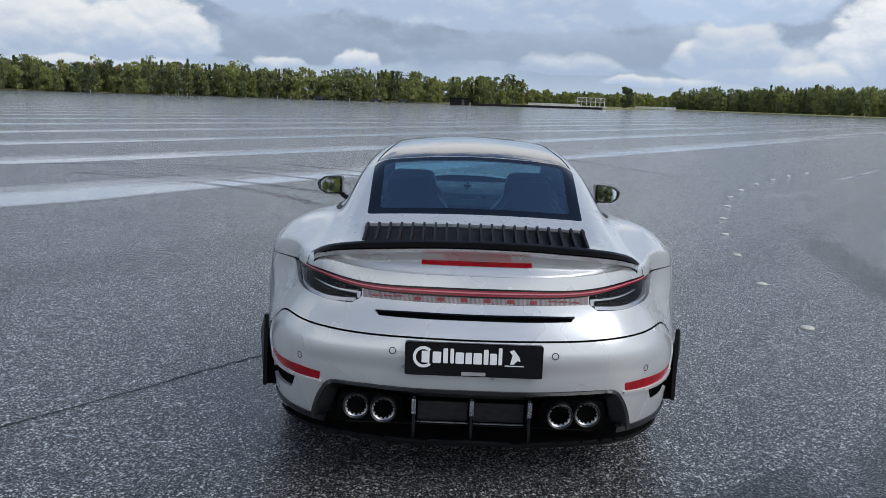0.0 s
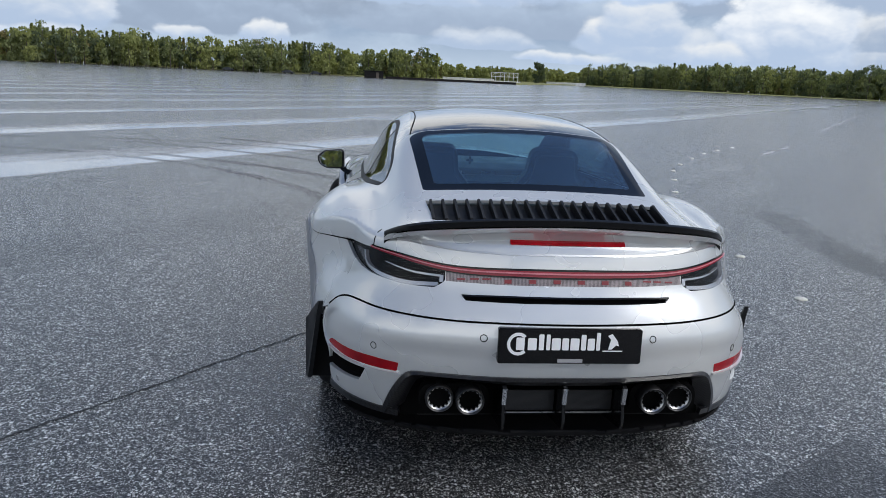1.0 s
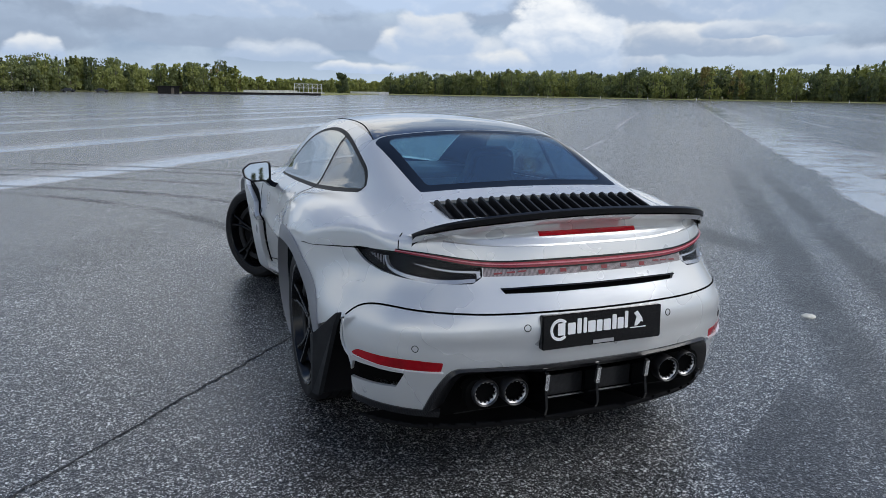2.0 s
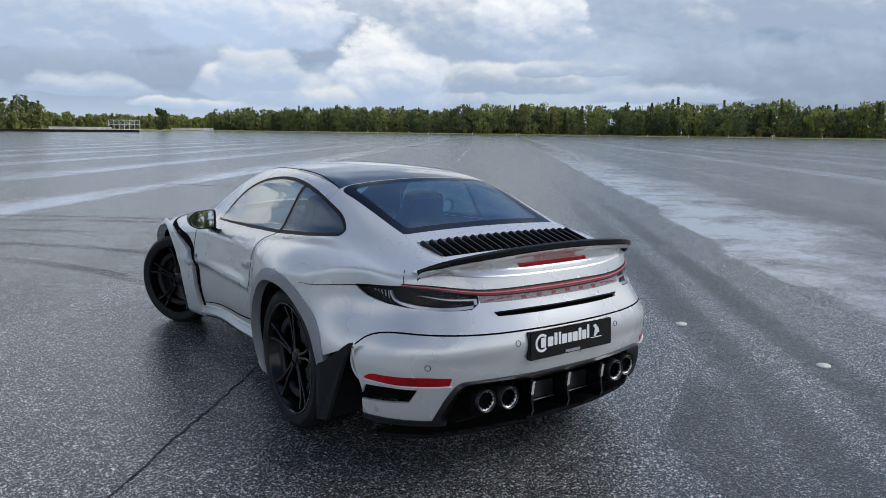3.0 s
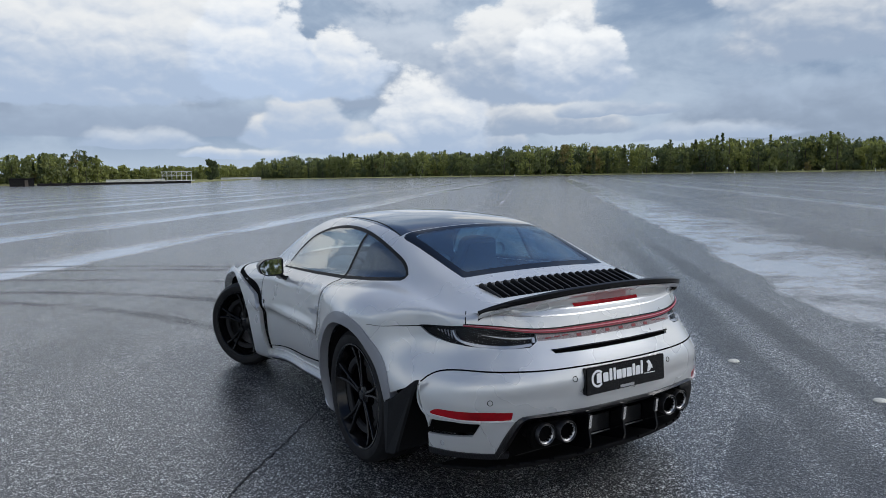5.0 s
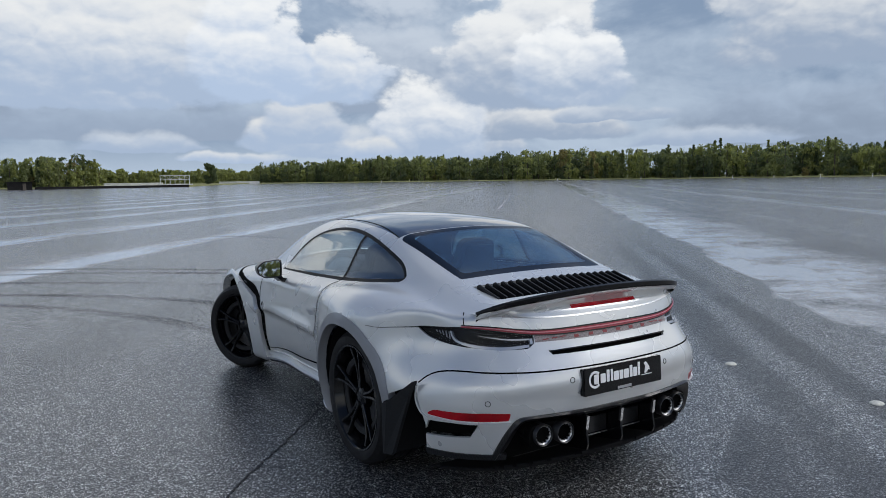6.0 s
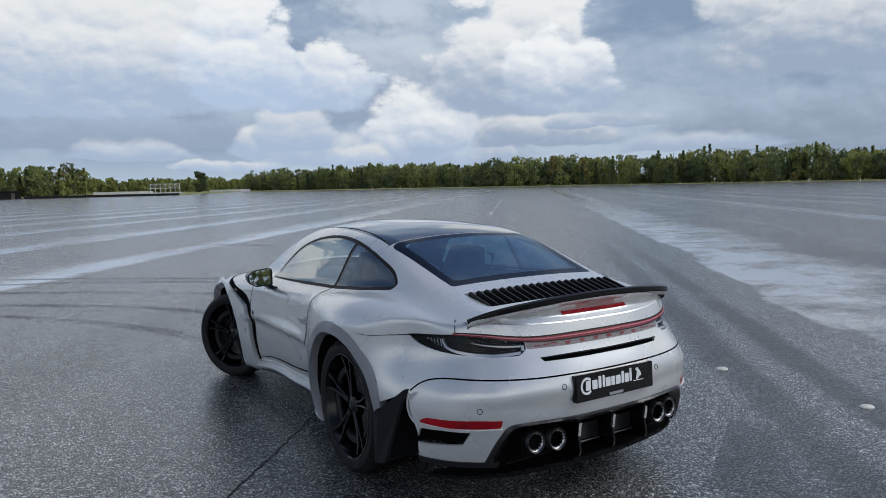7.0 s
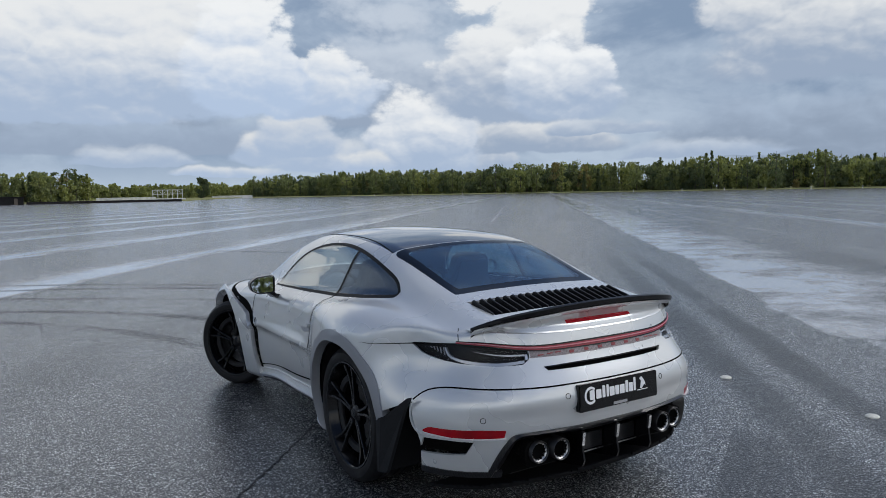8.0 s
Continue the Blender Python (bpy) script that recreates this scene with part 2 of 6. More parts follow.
def asphalt_material():
    m = material("wet_asphalt", (0.05, 0.05, 0.052), 0.5)
    k, b = Net(m.node_tree), m.node_tree.nodes["Principled BSDF"]
    p = m.node_tree.nodes.new("ShaderNodeNewGeometry").outputs["Position"]
    px, py, pz = k.split(p)
    # along and across the paving lanes
    u = k.vec("DOT_PRODUCT", p, (0.635, 0.772, 0.0))
    s = k.vec("DOT_PRODUCT", p, (-0.772, 0.635, 0.0))
    lane = k.join(k.math("MULTIPLY", u, 0.05), k.math("MULTIPLY", s, 0.35), 0.0)
    wob = k.math("MULTIPLY", k.math("SUBTRACT", k.noise(lane, 1.0, 4.0), 0.5), 1.2)
    rag = k.math("MULTIPLY", k.math("SUBTRACT", k.noise(p, 0.8, 7.0, 0.66), 0.5), 1.1)
    comb = k.math("MULTIPLY", k.math("SUBTRACT", k.noise(lane, 9.0, 6.0, 0.7), 0.5), 0.8)
    drift = k.math("MULTIPLY", k.math("SUBTRACT", k.noise(k.join(k.math("MULTIPLY", u, 0.16), s, 3.0), 1.3, 6.0, 0.6), 0.5), 2.6)
    sw = k.math("ADD", k.math("ADD", s, wob), k.math("MULTIPLY", comb, 0.6))
    # water stands along the lane joints, sharp on its lower side and thinning out on the other; film also carries
    # painted sheen
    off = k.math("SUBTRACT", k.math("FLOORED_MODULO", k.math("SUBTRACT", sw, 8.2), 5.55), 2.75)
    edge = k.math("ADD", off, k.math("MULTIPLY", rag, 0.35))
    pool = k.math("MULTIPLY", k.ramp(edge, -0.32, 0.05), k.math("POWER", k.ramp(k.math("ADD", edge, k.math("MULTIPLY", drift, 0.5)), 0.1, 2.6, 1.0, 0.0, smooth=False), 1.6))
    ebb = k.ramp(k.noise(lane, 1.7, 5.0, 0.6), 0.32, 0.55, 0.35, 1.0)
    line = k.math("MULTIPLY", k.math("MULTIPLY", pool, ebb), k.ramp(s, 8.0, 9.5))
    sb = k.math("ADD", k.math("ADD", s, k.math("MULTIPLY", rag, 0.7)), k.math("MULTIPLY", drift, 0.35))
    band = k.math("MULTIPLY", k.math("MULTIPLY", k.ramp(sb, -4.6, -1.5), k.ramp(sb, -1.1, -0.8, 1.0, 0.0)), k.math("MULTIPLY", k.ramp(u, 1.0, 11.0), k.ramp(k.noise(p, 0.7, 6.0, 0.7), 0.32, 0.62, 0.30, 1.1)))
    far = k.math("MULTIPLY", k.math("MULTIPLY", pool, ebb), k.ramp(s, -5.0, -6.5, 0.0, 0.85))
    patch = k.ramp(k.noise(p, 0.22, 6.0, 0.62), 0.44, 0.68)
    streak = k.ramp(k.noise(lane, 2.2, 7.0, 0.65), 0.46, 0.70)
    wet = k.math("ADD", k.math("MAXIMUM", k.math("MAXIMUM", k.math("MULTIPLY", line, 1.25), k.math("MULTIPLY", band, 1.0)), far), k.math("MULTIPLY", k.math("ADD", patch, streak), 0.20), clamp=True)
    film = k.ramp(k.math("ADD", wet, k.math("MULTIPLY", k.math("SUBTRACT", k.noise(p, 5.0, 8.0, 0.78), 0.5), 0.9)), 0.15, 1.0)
    # dark wheel tracks along the lanes and one rubbed-in arc beside the row of studs
    sr = k.math("ADD", s, k.math("ADD", k.math("MULTIPLY", rag, 0.22), k.math("MULTIPLY", drift, 0.05)))
    rubber = None
    for at, half, most in ((-0.08, 0.26, 0.9), (0.52, 0.30, 0.9), (-4.0, 1.3, 0.8), (2.6, 0.5, 0.4), (6.6, 0.9, 0.45)):
        one = k.ramp(k.math("ABSOLUTE", k.math("SUBTRACT", sr, at)), half * 0.3, half, most, 0.0)
        rubber = one if rubber is None else k.math("MAXIMUM", rubber, one)
    ring = k.math("ADD", k.vec("DISTANCE", k.join(px, py, 0.0), (23.0, 4.0, 0.0)), k.math("MULTIPLY", rag, 0.25))
    arc = k.math("MULTIPLY", k.ramp(k.math("ABSOLUTE", k.math("SUBTRACT", ring, 19.25)), 0.1, 0.42, 0.9, 0.0), k.math("MULTIPLY", k.ramp(py, 9.4, 8.9), k.ramp(py, 4.5, 6.5)))
    rubber = k.math("MULTIPLY", rubber, k.ramp(u, 24.0, 7.0, 0.15, 1.0))
    # a repaired patch with a bent edge
    patch_a = k.vec("DOT_PRODUCT", k.vec("SUBTRACT", p, (1.16, 3.07, 0.0)), (0.509, -0.861, 0.0))
    patch_b = k.vec("DOT_PRODUCT", k.vec("SUBTRACT", p, (0.55, 2.71, 0.0)), (0.916, -0.401, 0.0))
    inner = k.math("MINIMUM", patch_a, patch_b)
    along = k.vec("DOT_PRODUCT", k.vec("SUBTRACT", p, (1.16, 3.07, 0.0)), (-0.861, -0.509, 0.0))
    mend = k.math("MULTIPLY", k.math("MULTIPLY", k.ramp(inner, 0.0, 0.012), k.ramp(inner, 0.05, 0.75, 0.95, 0.35)), k.ramp(along, -0.9, 0.0))
    rubber = k.math("MAXIMUM", rubber, k.math("MULTIPLY", mend, k.ramp(inner, 0.9, 1.6, 1.0, 0.0)))
    rubber = k.math("MULTIPLY", k.math("MAXIMUM", rubber, arc), k.ramp(k.noise(p, 1.3, 5.0, 0.65), 0.30, 0.55, 0.6, 1.0))
    # broken stone of three sizes in dark binder; its pale colour also paints wet glints
    crook = k.vec("ADD", p, k.vec("SCALE", k.vec("SUBTRACT", k.noise(p, 95.0, 3.0, 0.6, color=True), (0.5, 0.5, 0.5)), scale=0.016))
    amount = None
    heights = None
    for scale, lo, hi, rare, most in ((62.0, 0.28, 0.34, 0.60, 1.0), (105.0, 0.29, 0.38, 0.54, 1.0), (190.0, 0.27, 0.46, 0.50, 0.9)):
        n = m.node_tree.nodes.new("ShaderNodeTexVoronoi")
        n.inputs["Scale"].default_value = scale
        k.put(n.inputs["Vector"], crook)
        q = k.split(n.outputs["Color"])
        size = k.math("ADD", 0.55, k.math("MULTIPLY", q[1], 0.9))
        face = k.ramp(k.math("DIVIDE", n.outputs["Distance"], size), lo, hi, 1.0, 0.0)
        bright = k.math("POWER", k.ramp(q[0], rare, 1.0, 0.0, 1.0, smooth=False), 0.6)
        one = k.math("MULTIPLY", k.math("MULTIPLY", face, bright), most)
        amount = one if amount is None else k.math("MAXIMUM", amount, one)
        rise = k.math("MULTIPLY", n.outputs["Distance"], -58.0 / scale)
        heights = rise if heights is None else k.math("ADD", heights, rise)
    wide = k.noise(p, 0.5, 5.0, 0.6)
    tint = k.noise(p, 40.0, 2.0)
    mottle = k.noise(p, 7.0, 6.0, 0.75)
    amount = k.math("MULTIPLY", amount, k.ramp(mottle, 0.30, 0.70, 0.70, 1.35), clamp=True)
    amount = k.math("MULTIPLY", amount, k.ramp(rubber, 0.0, 1.0, 1.0, 0.35))
    dark = k.mix(wide, (0.005, 0.0055, 0.0065), (0.014, 0.015, 0.017))
    colour = k.mix(amount, dark, k.mix(tint, (0.76, 0.78, 0.80), (0.93, 0.93, 0.90)))
    # pale grey mixed into the film's colour stands in for reflected sky
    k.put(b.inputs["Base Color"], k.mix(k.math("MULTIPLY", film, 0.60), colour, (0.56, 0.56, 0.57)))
    k.put(b.inputs["Roughness"], k.ramp(film, 0.0, 1.0, 0.42, 0.20, smooth=False))
    k.put(b.inputs["Specular IOR Level"], k.ramp(film, 0.0, 1.0, 0.18, 0.9, smooth=False))
    sheen = k.ramp(k.noise(p, 0.3, 5.0, 0.6), 0.40, 0.66)
    pits = k.ramp(k.noise(p, 120.0, 4.0, 0.7), 0.36, 0.58, 0.50, 1.0)
    pits = k.math("MULTIPLY", pits, k.ramp(k.noise(p, 34.0, 3.0, 0.7), 0.36, 0.58, 0.70, 1.0))
    pits = k.math("MAXIMUM", pits, film)
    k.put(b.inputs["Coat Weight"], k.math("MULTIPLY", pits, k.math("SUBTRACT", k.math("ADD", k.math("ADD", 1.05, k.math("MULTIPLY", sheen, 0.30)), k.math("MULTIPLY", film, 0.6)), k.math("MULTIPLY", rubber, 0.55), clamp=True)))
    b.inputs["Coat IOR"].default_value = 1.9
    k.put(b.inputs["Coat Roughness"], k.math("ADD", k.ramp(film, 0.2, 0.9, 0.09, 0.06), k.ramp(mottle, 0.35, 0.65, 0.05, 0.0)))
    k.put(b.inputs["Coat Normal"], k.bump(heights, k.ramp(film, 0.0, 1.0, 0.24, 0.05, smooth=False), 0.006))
    k.put(b.inputs["Normal"], k.bump(heights, k.ramp(film, 0.0, 1.0, 0.95, 0.10, smooth=False), 0.008))
    return m


PAINT = paint_material()
LINER = material("dark_liner", (0.014, 0.014, 0.015), 0.9, spec=0.1)
CARBON = carbon_material()
TICKER = carbon_material("smoked_lens_weave", (0.09, 0.075, 0.08), (0.42, 0.36, 0.36), 0.0016)
BLACK = material("gloss_black", (0.004, 0.004, 0.005), 0.16, 0.0, 0.0, spec=0.35)
TRIM = material("window_trim", (0.006, 0.006, 0.006), 0.5, spec=0.2)
SATIN = material("satin_black", (0.012, 0.012, 0.013), 0.45, spec=0.3, grain=(60.0, 0.25, 0.15))
RUBBER = material("tyre_rubber", (0.014, 0.014, 0.015), 0.6, spec=0.3, grain=(30.0, 0.35, 0.25))
GAP = material("panel_gap", (0.004, 0.004, 0.004), 0.9, spec=0.05)
RED = material("red_lens", (0.40, 0.003, 0.010), 0.2, 0.0, 0.1, spec=0.3, grain=(14.0, 0.35, 0.0))
LAMPBLACK = material("lamp_housing", (0.006, 0.006, 0.007), 0.4, spec=0.15)
GUIDE = material("light_guide", (0.58, 0.59, 0.61), 0.22, 0.6)
REDBAR = material("red_light_bar", (0.26, 0.010, 0.024), 0.25, 0.0, 0.3, spec=0.4)
# pink for the highlight painted on the red bar
BARGLINT = material("light_bar_highlight", (0.58, 0.16, 0.20), 0.3, 0.0, 0.3)
CHROME = material("bright_metal", (0.72, 0.73, 0.74), 0.18, 1.0)
STEEL = material("brushed_steel", (0.42, 0.42, 0.42), 0.32, 1.0, grain=(80.0, 0.3, 0.2))
WHITE = material("white_print", (0.90, 0.90, 0.90), 0.45)
PALE = material("grey_print", (0.35, 0.35, 0.36), 0.4)
GLASS = glass_material("tinted_glass", (0.66, 0.90, 1.0), 3.2)
SCREENGLASS = glass_material("screen_glass", (0.93, 0.99, 0.99), 0.8)
SIDEGLASS = glass_material("side_glass", (0.74, 0.82, 0.84), 6.0)
QUARTERGLASS = glass_material("quarter_glass", (0.56, 0.62, 0.68), 3.0)
ROOFBLACK = material("black_roof", (0.012, 0.014, 0.02), 0.12, 0.0, 1.0)
SPOILERBLACK = material("black_blade", (0.005, 0.005, 0.006), 0.3, 0.0, 0.0, spec=0.25)
# darker copy of the silver, for shade painted under the door handle
SHADOWPAINT = material("recess_shade_paint", (0.40, 0.42, 0.45), 0.4, 0.3)
SILLPAINT = material("sill_paint", (0.62, 0.64, 0.67), 0.28, 0.6, 1.0)
REDMARK = material("red_marks", (0.24, 0.03, 0.035), 0.35)
WEAVE = carbon_material("woven_mesh", (0.004, 0.004, 0.004), (0.03, 0.03, 0.032), 0.0012)
FRIT = material("glass_border", (0.003, 0.004, 0.006), 0.03, 0.0, 0.0, spec=0.3)
FLAP = material("flap_carbon", (0.014, 0.015, 0.017), 0.5, 0.0, 0.0, spec=0.25, grain=(90.0, 0.25, 0.05))
# body silver darkened to grey, for the shade on a down-facing lip
LIP = material("arch_lip", (0.30, 0.31, 0.33), 0.5, 0.2, 0.3)
PIPE = material("exhaust_metal", (0.07, 0.07, 0.072), 0.45, 1.0)
LENS = glass_material("clear_lens", (0.90, 0.91, 0.93), 0.3, 0.3)
MIRROR = material("mirror", (0.85, 0.86, 0.87), 0.02, 1.0)
LEATHER = material("black_leather", (0.045, 0.046, 0.05), 0.5, grain=(120.0, 0.2, 0.2))
DISC = material("brake_disc", (0.20, 0.20, 0.205), 0.4, 0.8, grain=(90.0, 0.3, 0.1))
PALEDASH = material("pale_dash", (0.30, 0.32, 0.34), 0.4)
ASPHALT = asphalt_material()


# ---- building helpers ----
def mesh_object(name, bm, mat, parent=None, label="", smooth=True):
    me = bpy.data.meshes.new(name)
    bm.to_mesh(me)
    bm.free()
    for one in (mat if isinstance(mat, (list, tuple)) else [mat]):
        me.materials.append(one)
    if smooth:
        me.polygons.foreach_set("use_smooth", [True] * len(me.polygons))
        me.set_sharp_from_angle(angle=radians(38))
    ob = new(name, me)
    ob.parent = parent
    return tagged(ob, label)


def part(name, bm, mat, parent, label="", smooth=True):
    """One mesh object under a thing or a part."""
    return mesh_object(name, bm, mat, parent, label, smooth)


def thing(name, at, label, category, group="", kind="", turn=0.0):
    ob = new(name)
    ob.matrix_basis = pose(*at, 0, 0, turn)
    return tagged(ob, label, category, group, kind)


def box(size, at=(0, 0, 0), bevel=0.0, bm=None, m=None):
    own = bmesh.new()
    bmesh.ops.create_cube(own, size=1.0)
    bmesh.ops.scale(own, vec=size, verts=own.verts)
    if bevel:
        bmesh.ops.bevel(own, geom=own.edges[:], offset=bevel, segments=2, affect="EDGES")
    bmesh.ops.translate(own, vec=at, verts=own.verts)
    if m is not None:
        own.transform(m)
    return merge(bm, own)


def merge(bm, own):
    if bm is None:
        return own
    me = bpy.data.meshes.new("tmp")
    own.to_mesh(me)
    own.free()
    bm.from_mesh(me)
    bpy.data.meshes.remove(me)
    return bm


def pydata(name, verts, faces, mats, parent=None, label="", smooth=True, index=None):
    me = bpy.data.meshes.new(name)
    me.from_pydata(verts, [], faces)
    for one in (mats if isinstance(mats, (list, tuple)) else [mats]):
        me.materials.append(one)
    if index is not None:
        me.polygons.foreach_set("material_index", index)
    if smooth:
        me.polygons.foreach_set("use_smooth", [True] * len(me.polygons))
    ob = new(name, me)
    ob.parent = parent
    return tagged(ob, label)


# ---- ground ----
def build_ground():
    bm = bmesh.new()
    bmesh.ops.create_grid(bm, x_segments=8, y_segments=8, size=2500.0)
    tagged(mesh_object("ground", bm, ASPHALT), "wide dark wet asphalt apron, standing water along its lanes painted pale with sky sheen", "ground", kind="structure")


build_ground()


# ---- woods ----
def leaf_material(name, a, c):
    m = material(name, a, 0.75, spec=0.2)
    k, b = Net(m.node_tree), m.node_tree.nodes["Principled BSDF"]
    r = m.node_tree.nodes.new("ShaderNodeNewGeometry").outputs["Random Per Island"]
    tone = k.mix(r, a, c)
    k.put(b.inputs["Base Color"], tone)
    through_leaf, mixer = m.node_tree.nodes.new("ShaderNodeBsdfTranslucent"), m.node_tree.nodes.new("ShaderNodeMixShader")
    k.put(through_leaf.inputs[0], k.mix(1.0, tone, (1.3, 1.35, 0.8), "MULTIPLY"))
    mixer.inputs[0].default_value = 0.42
    k.put(mixer.inputs[1], b.outputs[0])
    k.put(mixer.inputs[2], through_leaf.outputs[0])
    k.put(m.node_tree.nodes["Material Output"].inputs[0], mixer.outputs[0])
    return m


LEAVES = [
    leaf_material("leaf_green", (0.145, 0.17, 0.08), (0.275, 0.30, 0.145)),
    leaf_material("leaf_yellow_green", (0.21, 0.23, 0.09), (0.38, 0.395, 0.165)),
    leaf_material("leaf_dark", (0.09, 0.115, 0.07), (0.17, 0.20, 0.115)),
    leaf_material("leaf_brownish", (0.17, 0.145, 0.07), (0.28, 0.24, 0.11)),
]
BARK = material("bark", (0.10, 0.085, 0.07), 0.9, grain=(6.0, 0.4, 0.3))


def tree_arrays(rng, x, y, height, conifer, leaves=170, size=0.9):
    """Trunk and leaf sprays of one tree: vertices, quads, and how many of the quads are trunk."""
    a = np.arange(5) * math.tau / 5
    rings = [(0.0, 1.0), (0.5, 0.6), (0.95, 0.15)]
    r0 = height * 0.016
    trunk = np.concatenate([np.stack([x + r0 * f * np.cos(a), y + r0 * f * np.sin(a), np.full(5, h * height)], 1) for h, f in rings])
    tf = np.array([(q * 5 + i, q * 5 + (i + 1) % 5, q * 5 + 5 + (i + 1) % 5, q * 5 + 5 + i) for q in range(2) for i in range(5)])
    v = rng.normal(size=(leaves, 3))
    v /= np.linalg.norm(v, axis=1, keepdims=True)
    if conifer:
        h = rng.uniform(0.05, 1.0, leaves) ** 0.85
        rad = height * 0.20 * (1.04 - h) * np.sqrt(rng.uniform(0.15, 1.0, leaves)) * (0.75 + 0.25 * np.sin(h * 40.0))
        ang = rng.uniform(0, math.tau, leaves)
        c = np.stack([x + rad * np.cos(ang), y + rad * np.sin(ang), height * h - 0.25 * rad], 1)
        stretch = np.array((1.0, 1.0, 0.6))
    else:
        n = 16
        lz = rng.uniform(0.10, 0.92, n)
        spread = np.sqrt(np.clip(1.15 - np.abs(lz - 0.45) * 1.7, 0.1, 1))
        lx, ly, lr = rng.uniform(-1, 1, n) * spread, rng.uniform(-1, 1, n) * spread, rng.uniform(0.35, 0.75, n)
        pick = rng.integers(n, size=leaves)
        v *= (rng.uniform(0.1, 1.0, leaves) ** 0.45)[:, None]
        w = height * rng.uniform(0.17, 0.25)
        c = np.stack([x + w * (lx[pick] + 1.1 * lr[pick] * v[:, 0]), y + w * (ly[pick] + 1.1 * lr[pick] * v[:, 1]), height * lz[pick] + height * 0.14 * lr[pick] * v[:, 2]], 1)
        stretch = np.array((0.8, 0.8, 1.15))
    s = (size * rng.uniform(0.5, 1.35, leaves))[:, None] * stretch
    p, q = rng.normal(size=(leaves, 3)), rng.normal(size=(leaves, 3))
    p, q = p / np.linalg.norm(p, axis=1, keepdims=True) * s, q / np.linalg.norm(q, axis=1, keepdims=True) * s
    quads = np.stack([c - p, c + q, c + p, c - 0.7 * q], 1).reshape(-1, 3)
    verts = np.concatenate([trunk, quads])
    verts[:, 2] = np.maximum(verts[:, 2], 0.0)
    return verts, np.concatenate([tf, 15 + np.arange(leaves * 4).reshape(-1, 4)]), len(tf)


def polar(bearing, distance):
    return distance * math.sin(radians(bearing)), distance * math.cos(radians(bearing))


def build_woods(name, label, seed, b0, d0, b1, d1, count, depth, height, mix, leaves=170, size=0.9, shrubs=0.35, pines=0.28):
    rng = np.random.default_rng(seed)
    p0, p1 = np.array(polar(b0, d0)), np.array(polar(b1, d1))
    along = p1 - p0
    out = np.array((-along[1], along[0])) / np.linalg.norm(along)
    if out @ p0 < 0:
        out = -out
    verts, faces, index, start = [], [], [], 0
    for i in range(count):
        f = (i + rng.uniform(-0.5, 0.5)) / count
        row = rng.uniform(0, 1)
        p = p0 + along * f + out * row * depth
        low = rng.uniform() < shrubs and row < 0.35
        h = height * (rng.uniform(0.25, 0.5) if low else rng.uniform(0.62, 1.0) + (0.09 if rng.uniform() < 0.16 else 0.0) + 0.07 * math.sin(f * 23.0 + seed) + 0.05 * math.sin(f * 71.0))
        v, fc, trunk = tree_arrays(rng, p[0], p[1], h, rng.uniform() < pines and not low, leaves if not low else leaves // 2, size)
        verts.append(v)
        faces.append(fc + start)
        start += len(v)
        tone = int(rng.choice(4, p=mix))
        index += [4] * trunk + [tone] * (len(fc) - trunk)
    ob = pydata(name, np.concatenate(verts).tolist(), np.concatenate(faces).tolist(), LEAVES + [BARK], smooth=False, index=index)
    return tagged(ob, label, "woods", kind="stuff")


build_woods("woods", "sunlit mixed green birch and pine woods along the apron", 3, -46, 330, 5.6, 330, 600, 40, 13.6, (0.42, 0.42, 0.12, 0.04), 440, 0.54)
# mostly the pale leaf tone, standing in for sunlight on these trees
build_woods("woods", "yellow-green woods far behind a grass strip, leaves paled for sunlight", 5, 3.5, 640, 19, 640, 260, 60, 13.0, (0.18, 0.80, 0.0, 0.02), 260, 1.1)
build_woods("woods", "dark green mixed pine woods along the far side of the apron", 8, 15.5, 480, 72, 285, 800, 40, 14.2, (0.50, 0.17, 0.31, 0.02), 440, 0.54)
build_woods("woods", "mixed green woods closing the apron on its other sides", 11, 72, 285, 128, 420, 260, 40, 14.0, (0.42, 0.24, 0.24, 0.10), 160, 0.95)
build_woods("woods", "mixed green woods closing the apron on its other sides", 12, 126, 420, 234, 420, 420, 40, 14.0, (0.42, 0.24, 0.24, 0.10), 160, 0.95)
build_woods("woods", "mixed green woods closing the apron on its other sides", 13, 232, 420, 315, 330, 380, 40, 14.0, (0.42, 0.24, 0.24, 0.10), 160, 0.95)


# ---- marks on the ground ----
def flat_strip(name, pts, width, z, mat, label, category="", kind="structure"):
    """A thin band lying on the ground along a curve."""
    path = ground_path(pts)
    t = np.gradient(path, axis=0)
    n = np.stack([-t[:, 1], t[:, 0]], 1) / np.linalg.norm(t, axis=1, keepdims=True)
    m = len(path)
    w = np.full(m, width) if not isinstance(width, np.ndarray) else np.interp(np.linspace(0, 1, m), np.linspace(0, 1, len(width)), width)
    verts = [(*(path[i] + n[i] * w[i] / 2), z) for i in range(m)] + [(*(path[i] - n[i] * w[i] / 2), z) for i in range(m)]
    faces = [(i, i + m, i + m + 1, i + 1) for i in range(m - 1)]
    return tagged(pydata(name, verts, faces, mat, smooth=False), label, category, kind=kind)


def ground_path(pts, step=0.15):
    pts = np.asarray(pts, float)
    s = np.concatenate([[0], np.cumsum(np.linalg.norm(np.diff(pts, axis=0), axis=1))])
    u = np.linspace(0, s[-1], max(3, int(s[-1] / step)))
    return np.stack([np.interp(u, s, pts[:, 0]), np.interp(u, s, pts[:, 1])], 1) if len(pts) < 4 else np.stack([np.polyval(np.polyfit(s, pts[:, q], 3), u) for q in (0, 1)], 1)


